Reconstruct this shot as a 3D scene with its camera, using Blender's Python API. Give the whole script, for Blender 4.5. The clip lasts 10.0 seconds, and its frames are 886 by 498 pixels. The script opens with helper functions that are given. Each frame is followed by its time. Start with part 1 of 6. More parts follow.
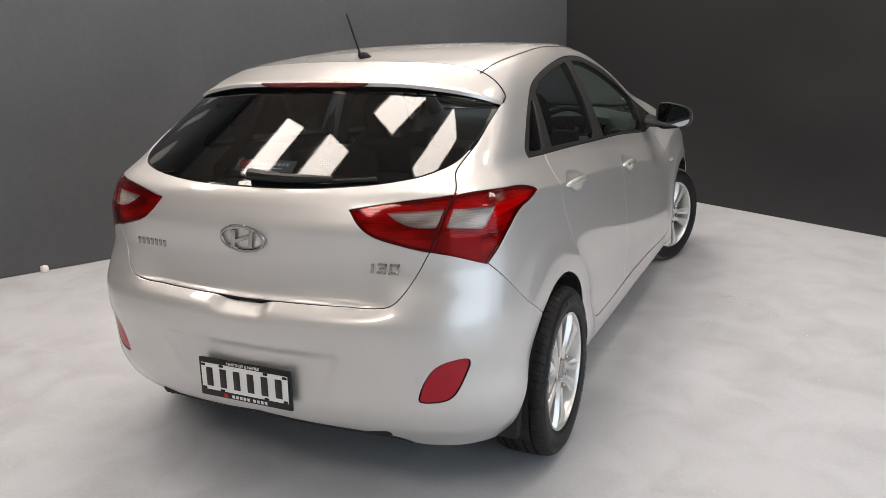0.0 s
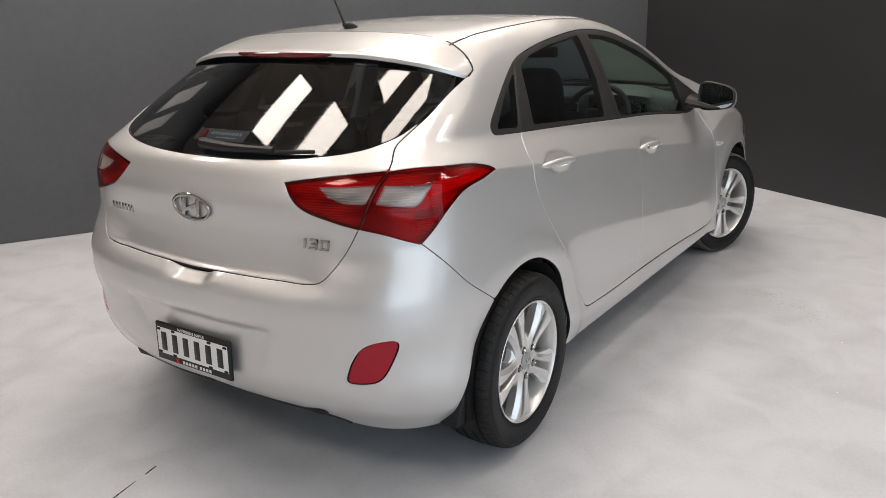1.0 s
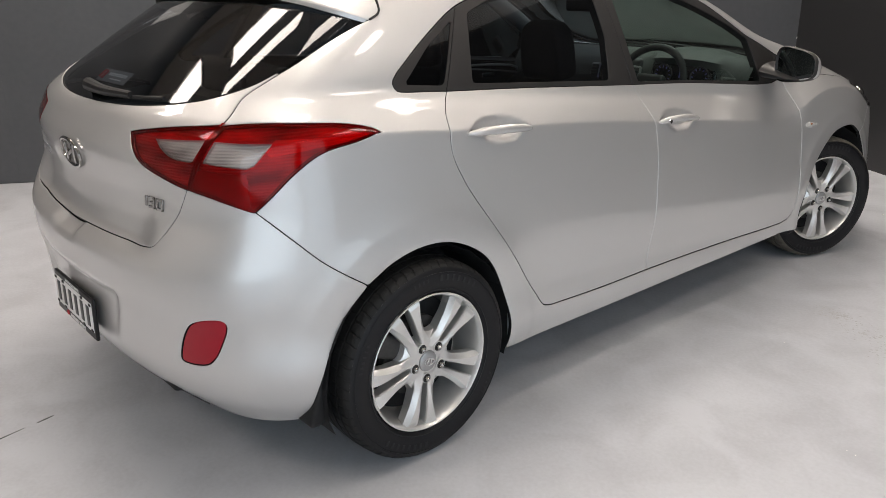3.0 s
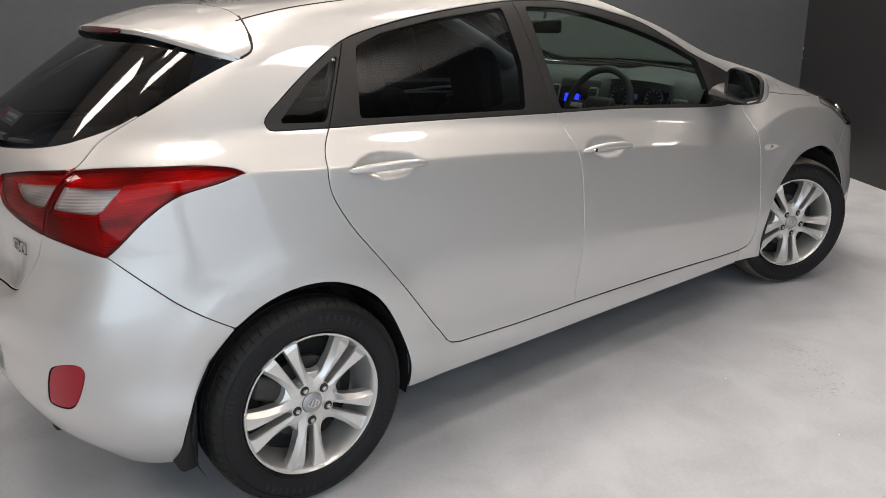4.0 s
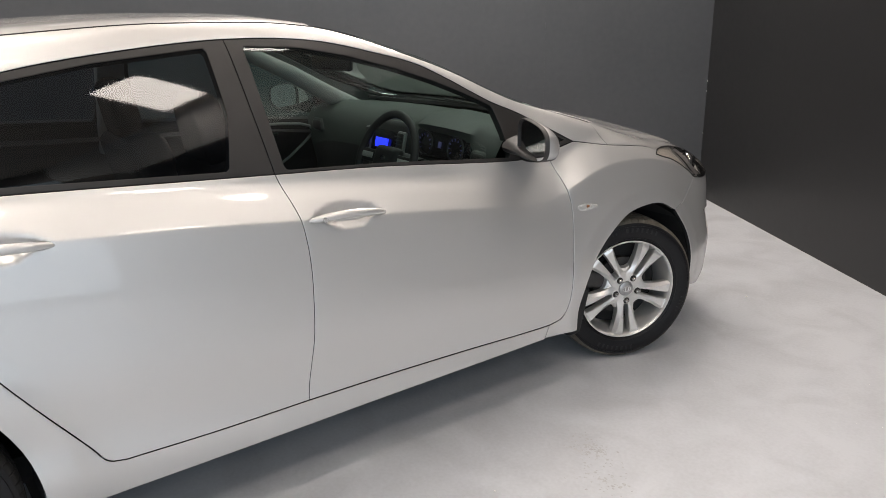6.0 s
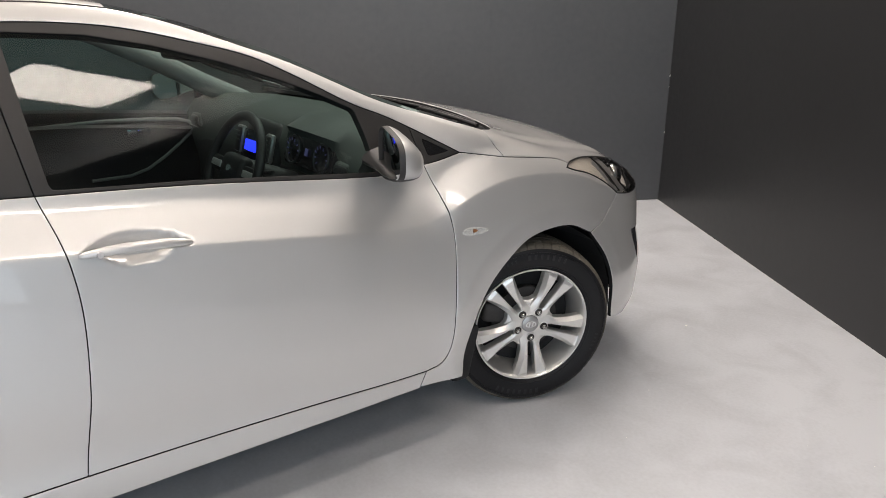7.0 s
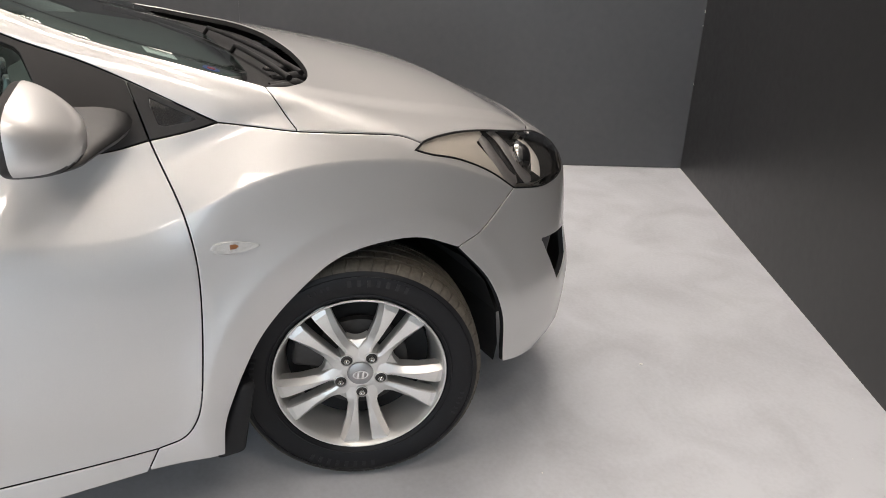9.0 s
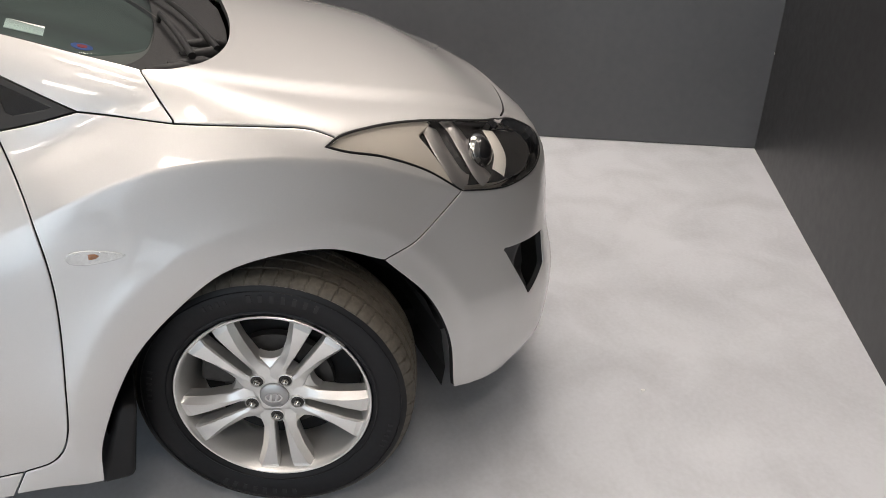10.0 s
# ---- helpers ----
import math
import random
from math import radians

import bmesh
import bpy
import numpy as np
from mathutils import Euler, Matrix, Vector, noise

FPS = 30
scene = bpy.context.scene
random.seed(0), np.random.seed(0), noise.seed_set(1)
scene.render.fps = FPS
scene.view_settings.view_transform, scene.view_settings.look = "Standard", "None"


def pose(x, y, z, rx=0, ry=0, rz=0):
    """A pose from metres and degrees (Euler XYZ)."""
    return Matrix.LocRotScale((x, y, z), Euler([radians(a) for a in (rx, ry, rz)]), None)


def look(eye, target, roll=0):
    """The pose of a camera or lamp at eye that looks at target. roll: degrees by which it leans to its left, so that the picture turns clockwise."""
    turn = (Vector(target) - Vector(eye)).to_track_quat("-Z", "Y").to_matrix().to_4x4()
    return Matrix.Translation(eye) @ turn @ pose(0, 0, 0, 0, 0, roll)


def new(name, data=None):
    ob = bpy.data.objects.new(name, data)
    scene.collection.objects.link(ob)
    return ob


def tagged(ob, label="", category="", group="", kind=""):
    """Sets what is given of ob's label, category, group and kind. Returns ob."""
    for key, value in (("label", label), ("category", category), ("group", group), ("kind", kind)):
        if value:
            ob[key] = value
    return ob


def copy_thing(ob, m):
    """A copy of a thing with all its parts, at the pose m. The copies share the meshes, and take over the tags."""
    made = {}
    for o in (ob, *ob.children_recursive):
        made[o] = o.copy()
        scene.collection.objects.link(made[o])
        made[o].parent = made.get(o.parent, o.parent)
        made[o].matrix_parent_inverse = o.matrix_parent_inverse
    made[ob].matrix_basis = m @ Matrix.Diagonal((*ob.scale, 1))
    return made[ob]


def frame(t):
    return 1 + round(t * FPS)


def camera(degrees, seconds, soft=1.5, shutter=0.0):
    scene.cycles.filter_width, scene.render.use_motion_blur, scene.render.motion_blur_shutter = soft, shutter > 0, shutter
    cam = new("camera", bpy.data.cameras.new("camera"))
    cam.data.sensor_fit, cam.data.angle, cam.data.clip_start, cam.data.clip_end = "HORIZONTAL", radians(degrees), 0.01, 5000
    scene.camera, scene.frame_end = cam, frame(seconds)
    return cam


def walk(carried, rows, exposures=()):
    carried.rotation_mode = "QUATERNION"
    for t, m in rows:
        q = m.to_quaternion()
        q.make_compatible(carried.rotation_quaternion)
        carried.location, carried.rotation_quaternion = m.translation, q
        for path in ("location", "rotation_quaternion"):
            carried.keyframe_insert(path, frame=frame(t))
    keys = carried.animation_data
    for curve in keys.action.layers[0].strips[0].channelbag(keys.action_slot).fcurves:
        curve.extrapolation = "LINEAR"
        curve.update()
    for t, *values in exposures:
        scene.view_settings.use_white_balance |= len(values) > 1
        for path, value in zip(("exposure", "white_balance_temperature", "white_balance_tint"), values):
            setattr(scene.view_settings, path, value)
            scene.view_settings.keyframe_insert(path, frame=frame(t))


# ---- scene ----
cam = camera(59.8, 10.0, soft=0.7)
PATH = [
    (0, (1.586, -2.556, 1.527), (0.773, -0.809, 0.99), -1.9),
    (0.5, (1.804, -2.381, 1.512), (0.85, -0.712, 0.959), -1.8),
    (1, (2.013, -2.215, 1.493), (0.946, -0.628, 0.908), -1.5),
    (1.5, (2.121, -1.989, 1.46), (0.939, -0.498, 0.841), -1.1),
    (2, (2.236, -1.76, 1.453), (0.952, -0.372, 0.802), -1.1),
    (2.2, (2.305, -1.676, 1.443), (0.984, -0.327, 0.781), -1.2),
    (3.3, (2.528, -1.192, 1.394), (1.071, 0.007, 0.733), -1.0),
    (3.5, (2.593, -1.1, 1.429), (1.11, 0.068, 0.77), -1.6),
    (4, (2.707, -0.893, 1.46), (1.196, 0.249, 0.818), -1.9),
    (4.5, (2.875, -0.69, 1.487), (1.351, 0.443, 0.861), -2.0),
    (5, (2.925, -0.474, 1.477), (1.395, 0.661, 0.87), -2.0),
    (5.5, (2.861, -0.17, 1.502), (1.34, 0.98, 0.899), -1.6),
    (6, (2.832, 0.127, 1.506), (1.328, 1.295, 0.894), -0.9),
    (6.2, (2.847, 0.265, 1.513), (1.346, 1.436, 0.9), -1.0),
    (7.3, (2.654, 0.975, 1.481), (1.162, 2.129, 0.818), 0.7),
    (7.5, (2.633, 1.079, 1.448), (1.135, 2.227, 0.785), 0.7),
    (8, (2.565, 1.424, 1.42), (1.057, 2.532, 0.714), 1.4),
    (8.5, (2.481, 1.707, 1.411), (0.953, 2.746, 0.646), 1.9),
    (9, (2.372, 1.974, 1.418), (0.814, 2.915, 0.589), 1.8),
    (9.5, (2.321, 2.247, 1.411), (0.731, 3.067, 0.517), 1.5),
    (10, (2.262, 2.485, 1.418), (0.628, 3.151, 0.476), 0.7),
]
walk(cam, [(t, look(eye, target, roll)) for t, eye, target, roll in PATH], exposures=[(0, 0.24), (2, 0.18), (3.5, 0.13), (5.0, 0.14), (6.0, 0.26), (6.5, 0.29), (8, 0.36), (10, 0.34)])

# ---- light: a closed showroom lit by flat ceiling panels ----
world = bpy.data.worlds.new("world")
scene.world = world
world.use_nodes = True
world.node_tree.nodes["Background"].inputs[0].default_value = (0.75, 0.85, 1.0, 1)
world.node_tree.nodes["Background"].inputs[1].default_value = 0.6
scene.view_settings.exposure = 0.0

CORNER, ALONG, ASIDE = Vector((-0.66, 5.43, 0)), Vector((0.857, -0.515, 0)), Vector((-0.498, -0.867, 0))
ROOM_A, ROOM_B, ROOM_H, DARK_H = 9.5, 11.0, 3.9, 3.2


def room(a, b, z):
    """A place in the room: a metres along the end wall, b along the long wall, z up."""
    return CORNER + ALONG * a + ASIDE * b + Vector((0, 0, z))


# a, b, length along a, length along b; all panels shine alike
PANEL_GLOW = 24.0
PANELS = [
    (1.60, 5.52, 0.42, 0.90), (2.40, 5.45, 0.36, 1.02), (2.70, 3.95, 0.34, 0.95), (3.50, 3.98, 0.42, 1.00), (1.10, 7.00, 0.50, 1.00),
    (5.08, 0.62, 0.56, 0.88), (3.40, 1.20, 0.36, 0.75), (0.55, 2.60, 0.55, 1.80),
    # the last three are unseen panels, added to brighten floor and car
    (4.45, 3.05, 0.36, 1.05), (4.80, 7.60, 0.60, 1.60), (7.90, 0.90, 0.60, 1.20), (1.05, 1.15, 0.95, 1.20),
]
# two wide openings at the far corner let daylight in: one in the wall behind the walkway, one in the end wall
OPEN_B0, OPEN_B1, OPEN_Z, OPEN_H = 0.3, 6.2, 0.12, 3.4
OPEN_A0, OPEN_A1 = 7.3, 9.3
DAYLIGHT = 3.7  # watts a square metre


# ---- materials ----
def nodes_of(mat):
    mat.use_nodes = True
    return mat.node_tree.nodes, mat.node_tree.links, mat.node_tree.nodes["Principled BSDF"]


def plain(name, colour, rough=0.5, metal=0.0, coat=0.0, spec=0.5, grain=0.0, scale=60.0, bump=0.0, rough_var=0.0, coat_rough=0.03):
    """A surface with colour and roughness that vary at two scales, and fine relief."""
    mat = bpy.data.materials.new(name)
    n, l, b = nodes_of(mat)
    b.inputs["Base Color"].default_value = (*colour, 1)
    b.inputs["Roughness"].default_value = rough
    b.inputs["Metallic"].default_value = metal
    b.inputs["Coat Weight"].default_value = coat
    b.inputs["Coat Roughness"].default_value = coat_rough
    b.inputs["Specular IOR Level"].default_value = spec
    if grain or bump or rough_var:
        co = n.new("ShaderNodeTexCoord")
        small, large = n.new("ShaderNodeTexNoise"), n.new("ShaderNodeTexNoise")
        small.inputs["Scale"].default_value, large.inputs["Scale"].default_value = scale, scale / 14
        small.inputs["Detail"].default_value = large.inputs["Detail"].default_value = 4
        for t in (small, large):
            l.new(co.outputs["Object"], t.inputs["Vector"])
        add = n.new("ShaderNodeMath")
        add.operation = "ADD"
        l.new(small.outputs["Fac"], add.inputs[0])
        l.new(large.outputs["Fac"], add.inputs[1])
        if grain:
            span = n.new("ShaderNodeMapRange")
            span.inputs["From Min"].default_value, span.inputs["From Max"].default_value = 0.6, 1.4
            span.inputs["To Min"].default_value, span.inputs["To Max"].default_value = 1 - grain, 1 + grain
            l.new(add.outputs[0], span.inputs["Value"])
            mix = n.new("ShaderNodeVectorMath")
            mix.operation = "SCALE"
            mix.inputs[0].default_value = colour
            l.new(span.outputs[0], mix.inputs["Scale"])
            l.new(mix.outputs[0], b.inputs["Base Color"])
        if rough_var:
            span = n.new("ShaderNodeMapRange")
            span.inputs["From Min"].default_value, span.inputs["From Max"].default_value = 0.6, 1.4
            span.inputs["To Min"].default_value, span.inputs["To Max"].default_value = max(rough - rough_var, 0.02), rough + rough_var
            l.new(add.outputs[0], span.inputs["Value"])
            l.new(span.outputs[0], b.inputs["Roughness"])
        if bump:
            bp = n.new("ShaderNodeBump")
            bp.inputs["Strength"].default_value, bp.inputs["Distance"].default_value = bump, 0.002
            l.new(add.outputs[0], bp.inputs["Height"])
            l.new(bp.outputs[0], b.inputs["Normal"])
    return mat


def glass(name, tint, rough=0.04, clear=0.8, ior=1.52):
    """A thin pane: a tinted see-through sheet with a mirror-like face."""
    mat = bpy.data.materials.new(name)
    n, l, b = nodes_of(mat)
    n.remove(b)
    see, gloss, mix, fres = n.new("ShaderNodeBsdfTransparent"), n.new("ShaderNodeBsdfGlossy"), n.new("ShaderNodeMixShader"), n.new("ShaderNodeFresnel")
    see.inputs["Color"].default_value = (*[c * clear for c in tint], 1)
    gloss.inputs["Roughness"].default_value = rough
    fres.inputs["IOR"].default_value = ior
    l.new(fres.outputs[0], mix.inputs[0])
    l.new(see.outputs[0], mix.inputs[1])
    l.new(gloss.outputs[0], mix.inputs[2])
    l.new(mix.outputs[0], n["Material Output"].inputs["Surface"])
    return mat


def glow(name, colour, strength):
    mat = bpy.data.materials.new(name)
    n, l, b = nodes_of(mat)
    b.inputs["Base Color"].default_value = (*colour, 1)
    b.inputs["Emission Color"].default_value = (*colour, 1)
    b.inputs["Emission Strength"].default_value = strength
    return mat


def silver_paint():
    """Silver metallic paint: fine flakes under a clear coat."""
    mat = bpy.data.materials.new("silver_metallic_paint")
    n, l, b = nodes_of(mat)
    co, flake, cloud = n.new("ShaderNodeTexCoord"), n.new("ShaderNodeTexVoronoi"), n.new("ShaderNodeTexNoise")
    flake.inputs["Scale"].default_value = 900
    cloud.inputs["Scale"].default_value = 3
    for t in (flake, cloud):
        l.new(co.outputs["Object"], t.inputs["Vector"])
    ramp = n.new("ShaderNodeMapRange")
    ramp.inputs["To Min"].default_value, ramp.inputs["To Max"].default_value = 0.97, 1.03
    l.new(flake.outputs["Color"], ramp.inputs["Value"])
    tone = n.new("ShaderNodeVectorMath")
    tone.operation = "SCALE"
    tone.inputs[0].default_value = (0.645, 0.638, 0.628)
    l.new(ramp.outputs[0], tone.inputs["Scale"])
    l.new(tone.outputs[0], b.inputs["Base Color"])
    span = n.new("ShaderNodeMapRange")
    span.inputs["To Min"].default_value, span.inputs["To Max"].default_value = 0.42, 0.46
    l.new(cloud.outputs["Fac"], span.inputs["Value"])
    l.new(span.outputs[0], b.inputs["Roughness"])
    b.inputs["Metallic"].default_value = 0.62
    b.inputs["Coat Weight"].default_value = 1.0
    b.inputs["Coat IOR"].default_value = 1.62
    b.inputs["Coat Roughness"].default_value = 0.035
    return mat


def concrete_floor():
    """Grey sealed concrete with cloudy trowel marks, stains and scuffs."""
    mat = bpy.data.materials.new("sealed_grey_concrete")
    n, l, b = nodes_of(mat)
    co = n.new("ShaderNodeTexCoord")

    def noise_at(scale, detail, warp=0.0):
        t = n.new("ShaderNodeTexNoise")
        t.inputs["Scale"].default_value, t.inputs["Detail"].default_value, t.inputs["Distortion"].default_value = scale, detail, warp
        l.new(co.outputs["Object"], t.inputs["Vector"])
        return t

    broad, cloud, fine = noise_at(0.9, 5, 0.4), noise_at(3.6, 12, 0.7), noise_at(70, 6)
    a, c = n.new("ShaderNodeMath"), n.new("ShaderNodeMath")
    a.operation = c.operation = "MULTIPLY_ADD"
    a.inputs[1].default_value, c.inputs[1].default_value = 0.7, 0.40
    l.new(broad.outputs["Fac"], a.inputs[0])
    l.new(cloud.outputs["Fac"], a.inputs[2])
    l.new(fine.outputs["Fac"], c.inputs[0])
    l.new(a.outputs[0], c.inputs[2])
    ramp = n.new("ShaderNodeValToRGB")
    ramp.color_ramp.elements[0].position, ramp.color_ramp.elements[0].color = 0.0, (0.486, 0.500, 0.530, 1)
    ramp.color_ramp.elements[1].position, ramp.color_ramp.elements[1].color = 1.0, (0.602, 0.620, 0.657, 1)
    reach = n.new("ShaderNodeMapRange")
    reach.inputs["From Min"].default_value, reach.inputs["From Max"].default_value = 0.78, 1.22
    l.new(c.outputs[0], reach.inputs["Value"])
    l.new(reach.outputs[0], ramp.inputs[0])
    l.new(ramp.outputs[0], b.inputs["Base Color"])
    span = n.new("ShaderNodeMapRange")
    span.inputs["From Min"].default_value, span.inputs["From Max"].default_value = 0.6, 1.1
    span.inputs["To Min"].default_value, span.inputs["To Max"].default_value = 0.62, 0.42
    l.new(c.outputs[0], span.inputs["Value"])
    l.new(span.outputs[0], b.inputs["Roughness"])
    bp = n.new("ShaderNodeBump")
    bp.inputs["Strength"].default_value, bp.inputs["Distance"].default_value = 0.12, 0.002
    l.new(c.outputs[0], bp.inputs["Height"])
    l.new(bp.outputs[0], b.inputs["Normal"])
    return mat


PAINT = silver_paint()
FLOOR = concrete_floor()
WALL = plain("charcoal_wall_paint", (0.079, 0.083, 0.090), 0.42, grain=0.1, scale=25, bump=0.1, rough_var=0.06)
# same dark wall paint; the end wall's shade is put into its colour
WALL_SHADED = plain("shaded_wall_paint", (0.0215, 0.0217, 0.0228), 0.38, grain=0.1, scale=25, bump=0.1, rough_var=0.06)
WALL_PALE = plain("pale_wall_paint", (0.66, 0.66, 0.65), 0.6, grain=0.06, scale=25, bump=0.1)
# unseen ceiling: cream tint put in to warm the light it bounces
CEIL = plain("warmed_ceiling_paint", (0.64, 0.56, 0.48), 0.8, grain=0.04, scale=10)
LAMP = glow("lamp_diffuser", (1.0, 0.93, 0.84), 7.5)
BLACK_TRIM = plain("satin_black_trim", (0.009, 0.009, 0.0095), 0.42, spec=0.35, grain=0.1, scale=300, bump=0.05, rough_var=0.05)
FRAME_TRIM = plain("satin_charcoal_trim", (0.022, 0.0205, 0.020), 0.46, spec=0.45, grain=0.1, scale=300, bump=0.05, rough_var=0.05)
BOWL = plain("dark_lamp_bowl", (0.10, 0.10, 0.10), 0.25, metal=0.7, grain=0.2, scale=40)
BLACK_GLOSS = plain("gloss_black", (0.008, 0.008, 0.009), 0.12, coat=0.5)
BLACK_PLASTIC = plain("rough_black_plastic", (0.012, 0.012, 0.013), 0.6, spec=0.35, grain=0.15, scale=400, bump=0.3)
RUBBER = plain("tyre_rubber", (0.008, 0.008, 0.0095), 0.5, spec=0.3, grain=0.25, scale=80, bump=0.2, rough_var=0.1)
TREAD = plain("worn_tread_rubber", (0.012, 0.012, 0.012), 0.65, spec=0.3, grain=0.3, scale=90, bump=0.3)
# front treads take a lighter brown than the rear ones
TREAD_TAN = plain("tan_tread_rubber", (0.104, 0.092, 0.074), 0.75, grain=0.35, scale=90, bump=0.3)
ALLOY = plain("silver_alloy", (0.78, 0.77, 0.75), 0.36, metal=0.75, coat=0.3, grain=0.03, scale=200, rough_var=0.05)
STEEL = plain("dark_brushed_steel", (0.07, 0.07, 0.075), 0.42, metal=0.9, grain=0.2, scale=80, rough_var=0.1)
NUT = plain("bright_steel", (0.62, 0.60, 0.57), 0.22, metal=1.0)
# raised tyre marks, set lighter than the sidewall to stand out
RAISED = plain("raised_mark_rubber", (0.022, 0.022, 0.024), 0.55, spec=0.3, grain=0.2, scale=200)
GRILLE = plain("dark_grey_plastic", (0.035, 0.036, 0.039), 0.5, grain=0.12, scale=300, bump=0.2)
CLEAR_WHITE = plain("clear_indicator_bowl", (0.85, 0.84, 0.82), 0.22, metal=0.3, grain=0.15, scale=180, bump=0.4)
IRON = plain("brake_iron", (0.055, 0.052, 0.050), 0.6, metal=0.5, grain=0.3, scale=60)
CHROME = plain("chrome", (0.80, 0.80, 0.80), 0.08, metal=1.0)
BADGE = plain("dark_chrome_badge", (0.42, 0.41, 0.40), 0.10, metal=1.0)
RED_DEEP = plain("deep_red_lens", (0.12, 0.004, 0.009), 0.10, coat=1.0)
RED_PLAIN = plain("red_reflector", (0.36, 0.004, 0.018), 0.3, coat=0.15, spec=0.3, grain=0.06, scale=500, bump=0.2)
AMBER = plain("amber_bulb", (0.38, 0.16, 0.06), 0.2, coat=1.0)
GLASS = glass("green_tinted_glass", (0.70, 0.90, 0.87), clear=0.70)
GLASS_DARK = glass("privacy_glass", (0.44, 0.55, 0.66), clear=0.45)
LENS = glass("clear_lens", (0.95, 0.95, 0.95), clear=0.98)
MIRROR = plain("mirror_silver", (0.50, 0.52, 0.53), 0.02, metal=1.0)
CLOTH = plain("black_seat_cloth", (0.018, 0.018, 0.020), 0.9, grain=0.3, scale=350, bump=0.4)
DASH = plain("dark_grey_dash", (0.060, 0.068, 0.063), 0.6, grain=0.15, scale=300, bump=0.3)
DASH_BLACK = plain("black_dash", (0.014, 0.014, 0.015), 0.5, grain=0.15, scale=300, bump=0.2)
LINING = plain("grey_headlining", (0.30, 0.31, 0.30), 0.9, grain=0.06, scale=300, bump=0.2)
INNER_TRIM = plain("grey_inner_trim", (0.16, 0.17, 0.165), 0.85, grain=0.08, scale=300, bump=0.2)
LINER = plain("black_liner", (0.007, 0.007, 0.008), 0.8, grain=0.2, scale=60)
BLUE = glow("blue_display", (0.02, 0.03, 1.0), 2.5)
PALE_GLOW = glow("pale_dial_marks", (0.12, 0.11, 0.30), 0.07)
WHITE = plain("white_plate", (0.78, 0.78, 0.77), 0.35, grain=0.03, scale=90)
INK = plain("black_ink", (0.012, 0.012, 0.012), 0.4)
RED_INK = plain("red_ink", (0.55, 0.02, 0.03), 0.4)
BLUE_INK = plain("blue_ink", (0.03, 0.10, 0.42), 0.4)
PAPER = plain("white_paper", (0.75, 0.75, 0.73), 0.6)

# ---- the car's outer form: half-widths, ends and roof as smooth curves (x right, y ahead, z up, rear axle at y = 0) ----
def curve(*keys):
    """A smooth curve through (place, value) keys that does not overshoot them."""
    k = np.array(keys, float)
    x, y = k[:, 0], k[:, 1]
    h, d = np.diff(x), np.diff(y) / np.diff(x)
    m = np.r_[d[0], np.zeros(len(x) - 2), d[-1]]
    for i in range(1, len(x) - 1):
        if d[i - 1] * d[i] > 0:
            a, b = 2 * h[i] + h[i - 1], h[i] + 2 * h[i - 1]
            m[i] = (a + b) / (a / d[i - 1] + b / d[i])

    def at(q):
        q = np.asarray(q, float)
        c = np.clip(q, x[0], x[-1])
        i = np.clip(np.searchsorted(x, c) - 1, 0, len(x) - 2)
        s = (c - x[i]) / h[i]
        v = (1 + 2 * s) * (1 - s) ** 2 * y[i] + s * (1 - s) ** 2 * h[i] * m[i] + s * s * (3 - 2 * s) * y[i + 1] + s * s * (s - 1) * h[i] * m[i + 1]
        return v + np.where(q < x[0], (q - x[0]) * m[0], 0) + np.where(q > x[-1], (q - x[-1]) * m[-1], 0)

    return at


def step(a, b, q):
    s = np.clip((np.asarray(q, float) - a) / (b - a), 0, 1)
    return s * s * s * (s * (6 * s - 15) + 10)


def smooth_max(a, b, k):
    h = np.maximum(k - np.abs(a - b), 0) / k
    return np.maximum(a, b) + h * h * h * k / 6


WHEEL_Y, WHEEL_Z, TYRE_R = (0.0, 2.65), 0.315, 0.316
shoulder_keys = curve((-0.6, 1.030), (-0.1, 1.012), (0.14, 0.987), (0.49, 0.960), (0.85, 0.927), (1.13, 0.893), (1.43, 0.862), (1.9, 0.806), (2.14, 0.779), (2.22, 0.786), (2.30, 0.824), (2.40, 0.862), (2.54, 0.886), (2.69, 0.880), (2.87, 0.846), (3.1, 0.750), (3.5, 0.690))


def shoulder(y):
    """The height of the side crease, its bends eased."""
    return sum(w * shoulder_keys(y + o) for o, w in ((-0.08, 0.12), (-0.04, 0.23), (0.0, 0.30), (0.04, 0.23), (0.08, 0.12)))
belly = curve((-0.6, 1.03), (-0.1, 1.012), (0.14, 0.987), (0.49, 0.962), (0.85, 0.932), (1.2, 0.900), (2, 0.838), (2.6, 0.82), (3.5, 0.78))
plan = curve((-0.8, -0.072), (-0.45, -0.033), (0, -0.010), (0.6, 0.001), (1.3, 0.010), (1.7, 0.024), (2, 0.037), (2.4, 0.047), (2.8, 0.053), (3.1, 0.025), (3.5, -0.042))
flank = curve((-0.8, 0.805), (-0.72, 0.851), (-0.63, 0.866), (-0.52, 0.854), (-0.4, 0.859), (-0.25, 0.848), (-0.1, 0.834), (-0.05, 0.828), (-0.008, 0.8215), (0.0, 0.8190), (0.008, 0.8135), (0.05, 0.781), *((d, 0.742 - 0.33 * (d - 0.1) - 0.25 * (d - 0.1) ** 2) for d in (0.1, 0.14, 0.18, 0.22, 0.26, 0.3, 0.34, 0.38, 0.42, 0.47, 0.6)))
